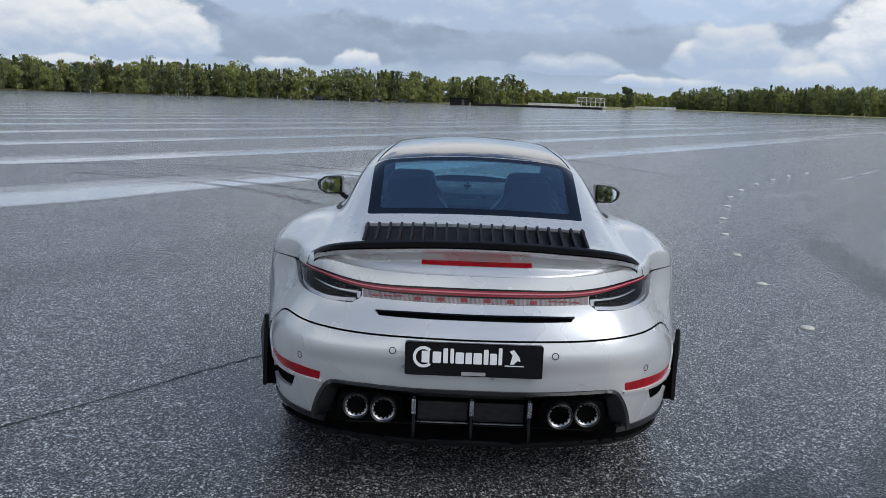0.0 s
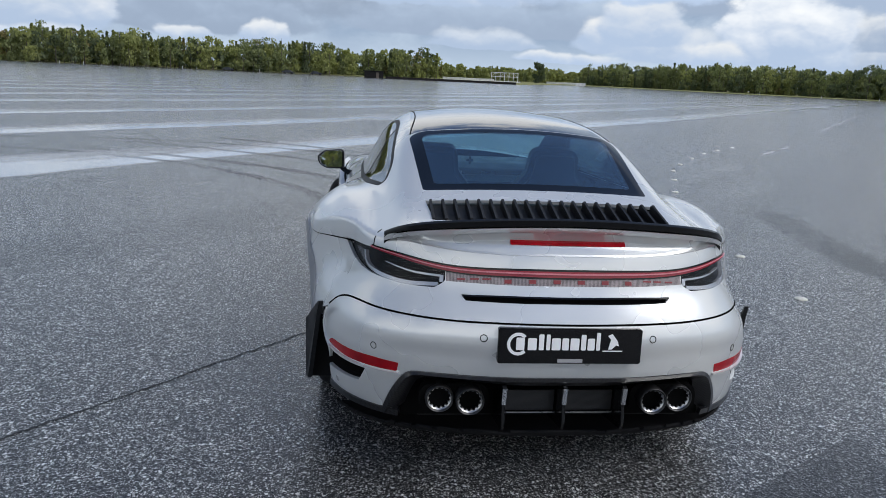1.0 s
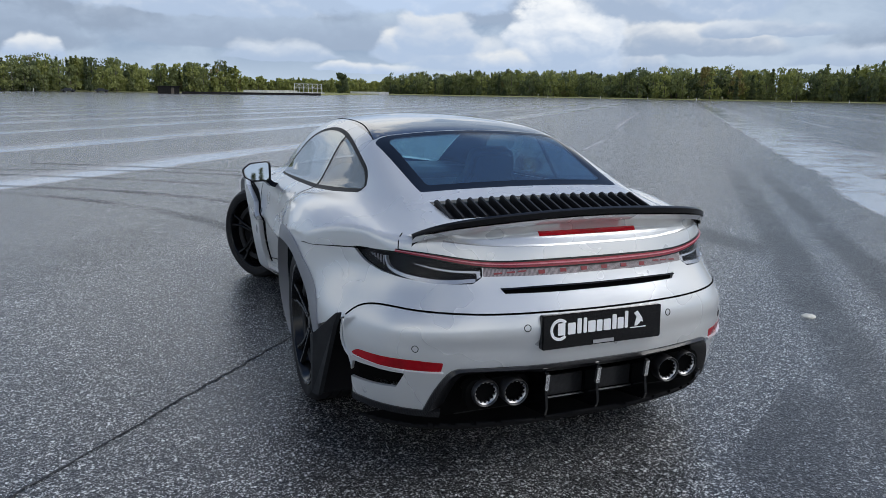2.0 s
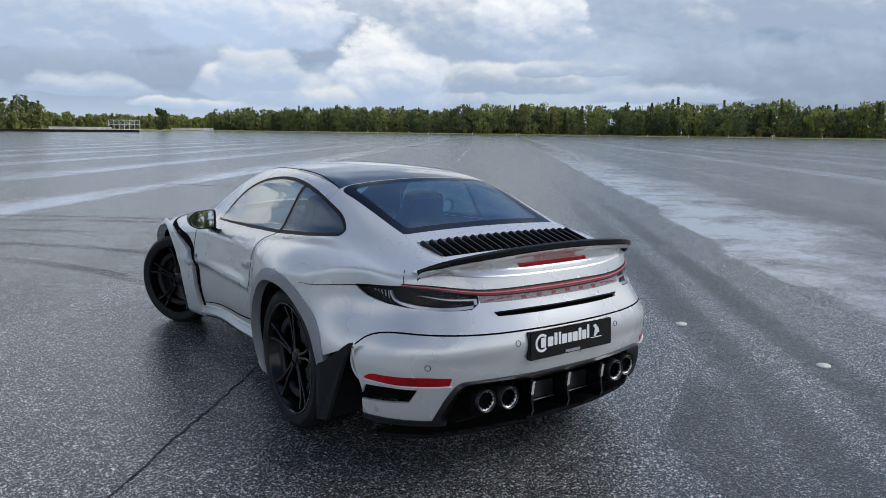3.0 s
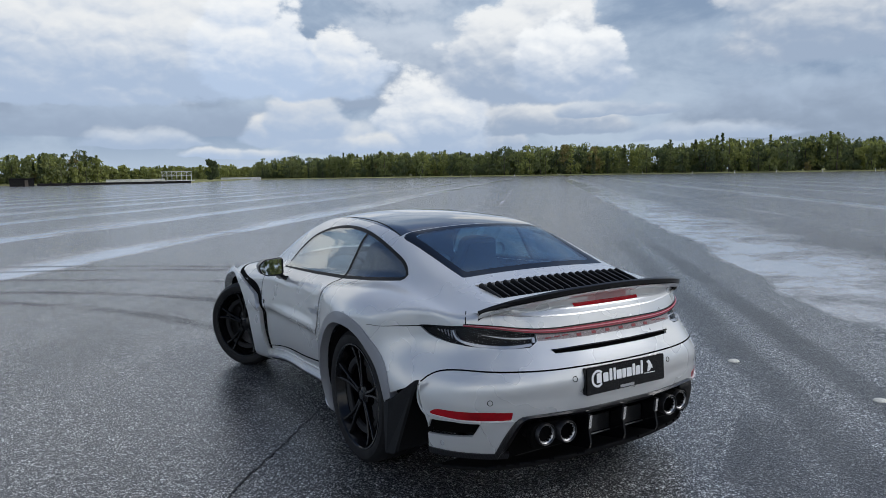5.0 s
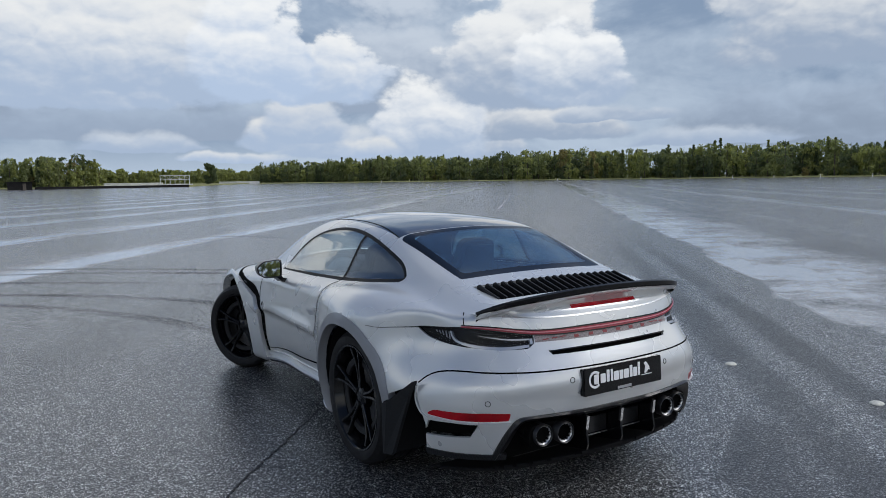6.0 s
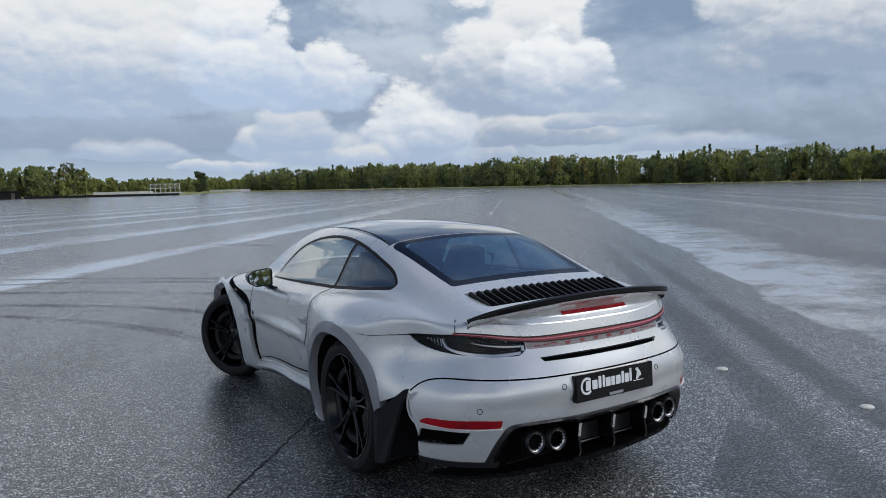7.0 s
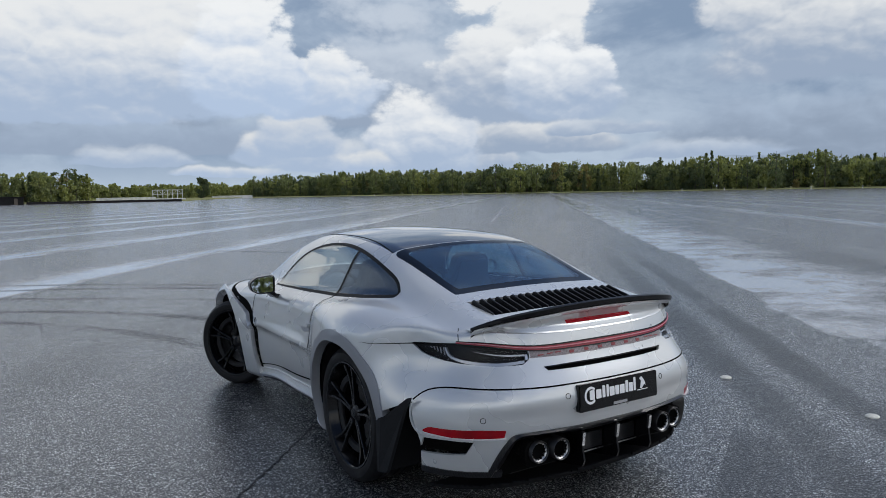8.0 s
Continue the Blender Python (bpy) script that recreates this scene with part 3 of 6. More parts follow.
def worn_material(name, colour, rough, scale, lo, hi, most=1.0):
    """Something laid thinly on the asphalt, which shows through where it is worn."""
    m = material(name, colour, rough)
    t = m.node_tree
    k = Net(t)
    p = t.nodes.new("ShaderNodeNewGeometry").outputs["Position"]
    b, out = t.nodes["Principled BSDF"], t.nodes["Material Output"]
    gone = t.nodes.new("ShaderNodeBsdfTransparent")
    mixer = t.nodes.new("ShaderNodeMixShader")
    k.put(mixer.inputs[0], k.math("MULTIPLY", k.ramp(k.math("ADD", k.math("MULTIPLY", k.noise(p, scale, 5.0, 0.7), 0.6), k.math("MULTIPLY", k.noise(p, 0.7, 3.0), 0.4)), lo, hi), most))
    t.links.new(gone.outputs[0], mixer.inputs[1])
    t.links.new(b.outputs[0], mixer.inputs[2])
    t.links.new(mixer.outputs[0], out.inputs[0])
    return m


TYREMARK = worn_material("tyre_mark", (0.012, 0.012, 0.013), 0.5, 60.0, 0.36, 0.64, 0.42)
OLDPAINT = worn_material("worn_white_line", (0.55, 0.56, 0.57), 0.5, 40.0, 0.42, 0.60, 0.8)
SEAL = material("joint_seal", (0.006, 0.006, 0.007), 0.6, grain=(30.0, 0.3, 0.2))
PUDDLE_EDGE = worn_material("drying_edge", (0.16, 0.165, 0.17), 0.4, 30.0, 0.42, 0.62, 0.55)
lane_dir = np.array((0.66, 0.752))
joint0 = np.array((-1.55, 4.03))
rng = np.random.default_rng(2)
n = np.array((-0.752, 0.66))
path = np.array([joint0 + lane_dir * a + n * rng.normal() * 0.006 for a in np.linspace(-6.0, 3.2, 160)])
wv = 0.0045 + 0.003 * rng.random(160)
verts = [(*(path[i] + n * wv[i]), 0.003) for i in range(160)] + [(*(path[i] - n * wv[i]), 0.003) for i in range(160)]
tagged(pydata("expansion_joint", verts, [(i, i + 160, i + 161, i + 1) for i in range(159)], SEAL, smooth=False), "dark sealed joint between two asphalt lanes", kind="structure")
MARKS = [
    [(-7.4, 13.6), (-5.26, 13.0), (-3.57, 12.1), (-2.6, 11.12), (-2.06, 10.55), (-1.56, 9.84), (-1.12, 9.0), (-0.77, 8.1), (-0.6, 7.3)],
    [(-6.0, 13.9), (-3.6, 12.9), (-2.6, 12.15), (-1.7, 11.55), (-1.12, 10.92), (-0.47, 10.08), (-0.1, 9.3)],
    [(-5.5, 15.2), (-3.5, 14.3), (-1.82, 13.13), (-0.91, 12.47), (0.16, 11.53), (0.8, 10.7)],
    [(-9.3, 14.5), (-7.6, 15.4), (-4.5, 15.6), (-1.28, 14.21), (0.66, 12.69), (1.6, 11.6)],
    [(-4.0, 16.6), (-0.4, 14.25), (0.81, 13.13), (2.2, 11.5)],
    [(2.4, 21.6), (3.18, 20.7), (3.78, 19.7), (4.48, 18.2), (5.0, 16.6)],
]
for pts in MARKS:
    flat_strip("tyre_mark", pts, 0.20, 0.004, TYREMARK, "dark curved tyre mark on the wet asphalt")
for a in np.arange(0, 34, 8.0):
    p = np.array((17.3, 28.0)) + np.array((0.613, 0.79)) * a
    flat_strip("worn_line", [p, p + np.array((0.613, 0.79)) * 7.0], 0.14, 0.004, OLDPAINT, "worn white painted line")
flat_strip("worn_line", [(9.2, 17.6), (12.0, 20.9)], 0.12, 0.004, OLDPAINT, "worn white painted line")
flat_strip("drying_edge", [(1.27, 3.14), (1.22, 3.12), (1.05, 3.06), (0.81, 2.9), (0.62, 2.77), (0.46, 2.62)], 0.02, 0.0045, PUDDLE_EDGE, "pale drying edge of a wet patch")


# ---- studs ----
CERAMIC = material("cream_ceramic", (0.62, 0.61, 0.54), 0.45, grain=(60.0, 0.25, 0.2))


def build_stud(x, y):
    bm = bmesh.new()
    rows = []
    for r, z in ((1.0, 0.0), (0.95, 0.006), (0.7, 0.012), (0.3, 0.015)):
        rows.append([bm.verts.new((0.052 * r * math.cos(a), 0.045 * r * math.sin(a), z)) for a in np.linspace(0, math.tau, 14, endpoint=False)])
    for a, c in zip(rows, rows[1:]):
        for q in range(14):
            bm.faces.new((a[q], a[(q + 1) % 14], c[(q + 1) % 14], c[q]))
    bm.faces.new(rows[-1])
    bmesh.ops.recalc_face_normals(bm, faces=bm.faces)
    ob = mesh_object("road_stud", bm, CERAMIC)
    ob.matrix_basis = pose(x, y, 0.0)
    return tagged(ob, "cream ceramic road stud set in the asphalt", "road stud", "curved row of road studs")


first = build_stud(2.46, 2.88)
for x, y in ((2.53, 4.09), (2.56, 5.37), (2.77, 6.69), (3.04, 8.0), (3.39, 9.31), (3.85, 10.66), (4.43, 12.05), (4.95, 13.31), (5.61, 14.51), (6.45, 15.8), (7.31, 17.01), (8.16, 18.05), (9.1, 19.1)):
    copy_thing(first, pose(x, y, 0.0))


# ---- far edge of the apron ----
def grass_material():
    m = material("rough_grass", (0.12, 0.13, 0.04), 0.9, spec=0.1)
    k, q = Net(m.node_tree), m.node_tree.nodes["Principled BSDF"]
    p = m.node_tree.nodes.new("ShaderNodeNewGeometry").outputs["Position"]
    k.put(q.inputs["Base Color"], k.mix(k.ramp(k.noise(p, 0.15, 6.0, 0.7), 0.3, 0.7), (0.13, 0.145, 0.045), (0.34, 0.33, 0.15)))
    return m


GRASS = grass_material()
CONCRETE = material("pale_concrete", (0.66, 0.66, 0.63), 0.8, grain=(1.5, 0.25, 0.1))
DARKWALL = material("dark_boards", (0.016, 0.015, 0.015), 0.8, spec=0.2, grain=(2.0, 0.35, 0.1))
WHITEPOST = material("white_post", (0.75, 0.75, 0.73), 0.5)
CARPAINT = material("dark_car_paint", (0.02, 0.022, 0.026), 0.25, 0.2, 0.8)


def build_verge():
    edge = [(-48, 312), (-20, 316), (5.4, 318), (7.0, 262), (11.5, 262), (13.0, 330), (16.0, 445), (24, 380), (40, 318), (56, 285), (74, 272)]
    rings = [(0.0, 0.05), (4.0, 0.30), (12.0, 0.46), (None, 0.46)]
    verts = [(*polar(b, 2200 if out is None else d + out), z) for out, z in rings for b, d in edge]
    n = len(edge)
    faces = [(r * n + i + 1, r * n + i, (r + 1) * n + i, (r + 1) * n + i + 1) for r in range(len(rings) - 1) for i in range(n - 1)]
    tagged(pydata("grass_verge", verts, faces, GRASS), "low bank of rough yellow-green grass before the woods", kind="structure")


build_verge()


def build_hut():
    hut = thing("hut", (*polar(0.1, 250), 0), "low dark wooden hut at the edge of the apron", "hut")
    part("wall", box((6.4, 3.0, 2.2), (0, 0, 1.1), 0.05), DARKWALL, hut, smooth=False)
    part("roof", box((7.2, 3.8, 0.25), (0, 0, 2.32), 0.05), DARKWALL, hut, smooth=False)
    part("door", box((0.9, 0.08, 1.9), (1.2, -1.52, 0.97), 0.02), BARK, hut, smooth=False)


def build_low_wall():
    wall = thing("low_wall", (0, 0, 0), "long low black wall along the apron's edge", "wall", kind="structure")
    ends = [polar(b, 250 + (b - 1) * 0.8) for b in np.linspace(1.0, 11.2, 13)]
    for a, c in zip(ends, ends[1:]):
        d = Vector((c[0] - a[0], c[1] - a[1]))
        bm = box((d.length - 0.06, 0.4, 0.75), (0, 0, 0.375), 0.03)
        bm.transform(Matrix.Translation(((a[0] + c[0]) / 2, (a[1] + c[1]) / 2, 0)) @ Matrix.Rotation(math.atan2(d.y, d.x), 4, "Z"))
        part("wall_panel", bm, DARKWALL, wall, smooth=False)


def build_rack():
    x, y = polar(10.3, 300)
    rack = thing("steel_rack", (x, y, 0.45), "pale steel frame of posts and rails on a concrete base", "frame", turn=-10)
    part("base", box((13, 3, 0.5), (0, 0, 0.25), 0.05), CONCRETE, rack, smooth=False)
    for i in range(7):
        part("post", box((0.22, 0.22, 3.4), (-5.4 + i * 1.8, 0, 2.2), 0.02), WHITEPOST, rack, smooth=False)
    for z in (2.2, 3.8):
        part("rail", box((11.2, 0.16, 0.2), (0, -0.05, z), 0.02), WHITEPOST, rack, smooth=False)
    for i in range(6):
        bm = box((2.0, 0.1, 0.1), (0, 0, 0), 0.01)
        bm.transform(Matrix.Translation((-4.5 + i * 1.8, 0.02, 3.0)) @ Matrix.Rotation(radians(40 if i % 2 else -40), 4, "Y"))
        part("brace", bm, WHITEPOST, rack, smooth=False)


def build_slab(b0, b1, d, label):
    a, c = polar(b0, d), polar(b1, d)
    v = Vector((c[0] - a[0], c[1] - a[1]))
    bm = box((v.length, 2.0, 1.6), (0, 0, 0.8), 0.05)
    ob = mesh_object("concrete_wall", bm, CONCRETE, smooth=False)
    ob.matrix_basis = pose((a[0] + c[0]) / 2, (a[1] + c[1]) / 2, 0, 0, 0, math.degrees(math.atan2(v.y, v.x)))
    tagged(ob, label, "wall", kind="structure")


def build_post(b, d):
    ob = thing("marker_post", (*polar(b, d), 0), "slim white marker post on the grass edge", "marker post", "row of marker posts")
    part("shaft", box((0.16, 0.16, 0.9), (0, 0, 0.45), 0.02), WHITEPOST, ob)
    part("cap", box((0.18, 0.18, 0.15), (0, 0, 0.96), 0.02), CERAMIC, ob)
    return ob


def build_far_car(b, d, turn):
    c = thing("parked_car", (*polar(b, d), 0), "small dark car parked at the far edge", "car", "far parked cars", turn=turn)
    part("body", box((4.3, 1.75, 0.65), (0, 0, 0.62), 0.15), CARPAINT, c)
    part("cabin", plate_bm_far([(-1.5, 0.9), (-1.1, 1.42), (0.6, 1.42), (1.2, 0.9)]), CARPAINT, c)
    for x in (-1.35, 1.35):
        for y in (-0.82, 0.82):
            bm = bmesh.new()
            bmesh.ops.create_cone(bm, cap_ends=True, segments=16, radius1=0.33, radius2=0.33, depth=0.2)
            bm.transform(pose(x, y, 0.33, 90))
            part("wheel", bm, RUBBER, c)


def plate_bm_far(pts):
    bm = bmesh.new()
    a, c = [bm.verts.new((p[0], -0.75, p[1])) for p in pts], [bm.verts.new((p[0], 0.75, p[1])) for p in pts]
    bm.faces.new(a)
    bm.faces.new(c[::-1])
    for i in range(len(pts)):
        j = (i + 1) % len(pts)
        bm.faces.new((a[j], a[i], c[i], c[j]))
    bmesh.ops.recalc_face_normals(bm, faces=bm.faces)
    return bm


build_hut()
build_low_wall()
build_rack()
build_slab(5.5, 9.5, 330, "pale concrete wall beyond the low black wall")
build_slab(13.6, 16.6, 440, "pale concrete wall in front of the far woods")
posts = build_post(-27.0, 300)
for b, d in ((-22, 300), (-20.5, 300), (-14, 300), (-13, 300), (-8.5, 300), (-6.5, 300), (26, 345), (29, 332), (33, 318), (36.5, 310), (40, 300), (46.4, 288), (50, 282), (53, 278), (55.8, 276), (58.8, 272), (62, 268)):
    copy_thing(posts, pose(*polar(b, d), 0))
for b, d, turn in ((-10.8, 290, 5), (-6.4, 280, -8), (-4.3, 280, 0)):
    build_far_car(b, d, turn)


def build_lone_tree():
    rng = np.random.default_rng(21)
    tree = thing("tree", (*polar(13.0, 430), 0), "single round dark green tree on the grass strip", "tree")
    v, f, trunk = tree_arrays(rng, 0, 0, 12.5, False, 2200, 0.75)
    pydata("trunk", v[:15].tolist(), f[:trunk].tolist(), BARK, tree)
    pydata("crown", v[15:].tolist(), (f[trunk:] - 15).tolist(), LEAVES[2], tree, smooth=False)


build_lone_tree()


# ---- the car's shape: x to its right, y from the tail forwards, z up ----
def spline(points):
    """A natural cubic through (x, y) points, straight beyond the ends."""
    px, py = np.array([p[0] for p in points], float), np.array([p[1] for p in points], float)
    n, h = len(px), np.diff(px)
    a, r = np.zeros((n, n)), np.zeros(n)
    a[0, 0] = a[-1, -1] = 1.0
    for i in range(1, n - 1):
        a[i, i - 1], a[i, i], a[i, i + 1] = h[i - 1], 2 * (h[i - 1] + h[i]), h[i]
        r[i] = 6 * ((py[i + 1] - py[i]) / h[i] - (py[i] - py[i - 1]) / h[i - 1])
    m = np.linalg.solve(a, r)

    def at(v):
        v = np.clip(np.asarray(v, float), px[0], px[-1])
        i = np.clip(np.searchsorted(px, v) - 1, 0, n - 2)
        d0, d1 = v - px[i], px[i + 1] - v
        return (m[i] * d1 ** 3 + m[i + 1] * d0 ** 3) / (6 * h[i]) + (py[i] / h[i] - m[i] * h[i] / 6) * d1 + (py[i + 1] / h[i] - m[i + 1] * h[i] / 6) * d0

    return at


def smax(a, b, k):
    h = np.maximum(k - np.abs(a - b), 0.0) / k
    return np.maximum(a, b) + h * h * k * 0.25


def smin(a, b, k):
    return -smax(-a, -b, k)


TAIL = spline([(0.10, 0.16), (0.25, 0.07), (0.40, 0.025), (0.52, 0.005), (0.62, 0.005), (0.69, 0.03), (0.76, 0.066), (0.82, 0.092), (0.90, 0.112), (1.0, 0.13), (1.15, 0.25)])
CORNER = spline([(0.0, 0.0), (0.26, 0.008), (0.46, 0.042), (0.62, 0.092), (0.75, 0.185), (0.85, 0.33), (0.92, 0.52), (0.99, 0.80), (1.1, 1.5)])
WIDTH = spline([(0.0, 0.90), (0.45, 0.945), (0.80, 1.012), (1.13, 1.042), (1.45, 0.996), (1.64, 0.955), (1.76, 0.908), (1.9, 0.892), (2.3, 0.885), (2.9, 0.895), (3.3, 0.93), (3.6, 0.945), (4.0, 0.92), (4.53, 0.80)])
FENDER = spline([(0.0, 0.88), (0.35, 0.915), (0.65, 0.95), (1.0, 0.985), (1.4, 0.965), (1.9, 0.925), (2.4, 0.905), (3.0, 0.90), (3.5, 0.88), (4.0, 0.79), (4.53, 0.60)])
ROOF = spline([(0.0, 0.945), (0.15, 0.962), (0.40, 0.99), (0.66, 1.05), (0.95, 1.15), (1.3, 1.268), (1.7, 1.322), (2.15, 1.334), (2.55, 1.305), (2.9, 1.20), (3.3, 1.02), (3.6, 0.88), (4.0, 0.76), (4.53, 0.5)])
CROWN = spline([(0.0, 0.03), (0.66, 0.05), (1.25, 0.12), (2.0, 0.16), (3.0, 0.18), (4.53, 0.18)])
CABIN = spline([(0.0, 0.62), (0.4, 0.62), (0.66, 0.63), (1.2, 0.69), (1.8, 0.725), (2.3, 0.725), (2.9, 0.69), (3.4, 0.62), (4.53, 0.5)])
SHOULDER = spline([(0.0, 0.16), (0.9, 0.16), (1.35, 0.13), (1.75, 0.08), (2.3, 0.07), (2.9, 0.08), (3.4, 0.14), (4.53, 0.16)])
LEAN = spline([(0.0, 0.0), (1.3, 0.0), (1.62, 0.02), (1.8, 0.10), (2.3, 0.12), (2.8, 0.10), (3.0, 0.05), (3.3, 0.0), (4.53, 0.0)])
NOSE = spline([(0.0, 0.0), (0.4, 0.05), (0.7, 0.22), (0.9, 0.55), (1.1, 1.1)])


def shape(x, y, z):
    """Below 0 inside the body, above 0 outside."""
    a = np.sqrt(x * x + 1e-4)
    side = a - (WIDTH(y) - (0.55 + 8.0 * LEAN(y)) * np.maximum(z - 0.62 - 1.1 * LEAN(y), 0) ** 2 - 0.5 * np.maximum(0.5 - z, 0) ** 2 - LEAN(y) * np.maximum(0.80 - z, 0))
    top = z - (FENDER(y) - 0.25 * np.maximum(a - 0.6, 0) ** 2)
    rise = np.clip((z - 0.5) / 0.3, 0.0, 1.0)
    fade = np.clip((0.86 - y) / 0.34, 0.0, 1.0)
    tail = TAIL(z) + CORNER(a * (1.0 + 0.130 * rise * rise * (3.0 - 2.0 * rise) * fade * fade * (3.0 - 2.0 * fade))) - y
    nose = y - (4.53 - NOSE(a) - 0.6 * np.maximum(z - 0.45, 0) ** 2)
    low = smax(side, top, SHOULDER(y))
    low = smax(low, tail, 0.05)
    low = smax(low, nose, 0.12)
    low = smax(low, 0.17 - z, 0.04)
    wall = (a - (CABIN(y) - 0.55 * (z - 1.0))) / 1.14
    roof = z - (ROOF(y) - CROWN(y) * a * a)
    high = smax(smax(wall, roof, 0.11), tail, 0.04)
    high = smax(high, 0.6 - z, 0.05)
    return smin(low, high, 0.07)


def shape_normal(p):
    e, p = 0.002, np.asarray(p, float)
    g = np.stack([shape(*(p + d).T) - shape(*(p - d).T) for d in np.eye(3) * e], axis=1)
    return g / np.maximum(np.linalg.norm(g, axis=1, keepdims=True), 1e-9)


def meet(start, way, far):
    """Where rays from outside first meet the body, in steps and then by halving."""
    start, way = np.asarray(start, float), np.asarray(way, float)
    way = np.broadcast_to(way, start.shape)
    t = np.zeros(len(start))
    done = np.zeros(len(start), bool)
    for s in np.linspace(0, far, int(far / 0.012)):
        inside = shape(*(start + way * s).T) < 0
        fresh = inside & ~done
        t[fresh] = s
        done |= inside
    lo, hi = np.maximum(t - 0.0125, 0), t.copy()
    for _ in range(18):
        mid = (lo + hi) / 2
        inside = shape(*(start + way * mid[:, None]).T) < 0
        hi, lo = np.where(inside, mid, hi), np.where(inside, lo, mid)
    return start + way * hi[:, None], done


def on_tail(x, z):
    x, z = np.broadcast_arrays(np.asarray(x, float).ravel(), np.asarray(z, float).ravel())
    return meet(np.stack([x, np.full(x.shape, -0.3), z], 1), (0, 1, 0), 1.6)[0]


def on_side(y, z, sign=-1):
    y, z = np.broadcast_arrays(np.asarray(y, float).ravel(), np.asarray(z, float).ravel())
    return meet(np.stack([np.full(y.shape, sign * 1.2), y, z], 1), (-sign, 0, 0), 1.15)[0]


def on_top(x, y):
    x, y = np.broadcast_arrays(np.asarray(x, float).ravel(), np.asarray(y, float).ravel())
    return meet(np.stack([x, y, np.full(x.shape, 1.6)], 1), (0, 0, -1), 1.4)[0]


def body_net(step):
    """The body's surface as vertices and quads (a dual net, drawn onto the surface)."""
    nx, ny, nz = int(2.16 / step / 2) * 2, int(4.8 / step), int(1.36 / step)
    gx = (np.arange(nx + 1) - nx / 2) * step
    gy = -0.1 + np.arange(ny + 1) * step
    gz = 0.08 + np.arange(nz + 1) * step
    f = np.empty((nx + 1, ny + 1, nz + 1))
    for i, x in enumerate(gx):
        yy, zz = np.meshgrid(gy, gz, indexing="ij")
        f[i] = shape(np.full(yy.shape, x), yy, zz)
    inside = f < 0
    total = np.zeros((nx, ny, nz), int)
    for i in (0, 1):
        for j in (0, 1):
            for k in (0, 1):
                total += inside[i:nx + i, j:ny + j, k:nz + k]
    cells = np.argwhere((total > 0) & (total < 8))
    number = np.full((nx, ny, nz), -1)
    number[tuple(cells.T)] = np.arange(len(cells))
    p = np.stack([gx[cells[:, 0]], gy[cells[:, 1]], gz[cells[:, 2]]], 1) + step / 2
    for _ in range(6):
        n = shape_normal(p)
        d = shape(*p.T)
        slope = (shape(*(p + n * 0.002).T) - shape(*(p - n * 0.002).T)) / 0.004
        p = p - n * np.clip(d / np.maximum(slope, 0.3), -step, step)[:, None]
    quads = []
    for axis in range(3):
        lo, hi = [slice(None)] * 3, [slice(None)] * 3
        lo[axis], hi[axis] = slice(0, -1), slice(1, None)
        change = inside[tuple(lo)] != inside[tuple(hi)]
        b, c = [q for q in range(3) if q != axis]
        e = np.argwhere(change)
        e = e[(e[:, b] > 0) & (e[:, c] > 0) & (e[:, b] < (nx, ny, nz)[b]) & (e[:, c] < (nx, ny, nz)[c])]
        ring = []
        for db, dc in ((-1, -1), (0, -1), (0, 0), (-1, 0)):
            q = e.copy()
            q[:, b] += db
            q[:, c] += dc
            ring.append(number[tuple(q.T)])
        ring = np.stack(ring, 1)
        flip = inside[tuple(e.T)] ^ (axis == 1)
        ring[~flip] = ring[~flip][:, ::-1]
        quads.append(ring)
    return p, np.concatenate(quads)


def rounded(points, radius, steps=5):
    """A polygon's corners rounded off; radius may be one number or one for each corner."""
    out, n = [], len(points)
    for i, p in enumerate(points):
        r = radius[i] if isinstance(radius, (list, tuple)) else radius
        p, a, c = Vector(p), Vector(points[i - 1]), Vector(points[(i + 1) % n])
        u, v = (a - p), (c - p)
        if r <= 0:
            out.append(tuple(p))
            continue
        half = u.angle(v) / 2
        d = min(r / math.tan(half), u.length * 0.48, v.length * 0.48)
        s, e = p + u.normalized() * d, p + v.normalized() * d
        for k in range(steps + 1):
            t = k / steps
            out.append(tuple(s * (1 - t) ** 2 + p * 2 * t * (1 - t) + e * t * t))
    return out


def turned(points):
    """The convex outline round the points, anticlockwise."""
    pts = sorted({(round(p[0], 6), round(p[1], 6)) for p in points})

    def half(run):
        out = []
        for p in run:
            while len(out) > 1 and (out[-1][0] - out[-2][0]) * (p[1] - out[-2][1]) - (out[-1][1] - out[-2][1]) * (p[0] - out[-2][0]) <= 1e-9:
                out.pop()
            out.append(p)
        return out[:-1]

    return half(pts) + half(pts[::-1])


class Shell:
    """A surface as loose polygons, from which convex outlines can be cut."""

    def __init__(self, points, quads):
        self.polys = [[tuple(points[i]) for i in q] for q in quads]
        self.measure()

    def measure(self):
        self.mid = np.array([np.mean(p, axis=0) for p in self.polys])
        self.way = np.array([normal_of(p) for p in self.polys])


def normal_of(p):
    n = np.zeros(3)
    for a, c in zip(p, p[1:] + p[:1]):
        n[0] += (a[1] - c[1]) * (a[2] + c[2])
        n[1] += (a[2] - c[2]) * (a[0] + c[0])
        n[2] += (a[0] - c[0]) * (a[1] + c[1])
    return n / (math.sqrt(n @ n) or 1.0)


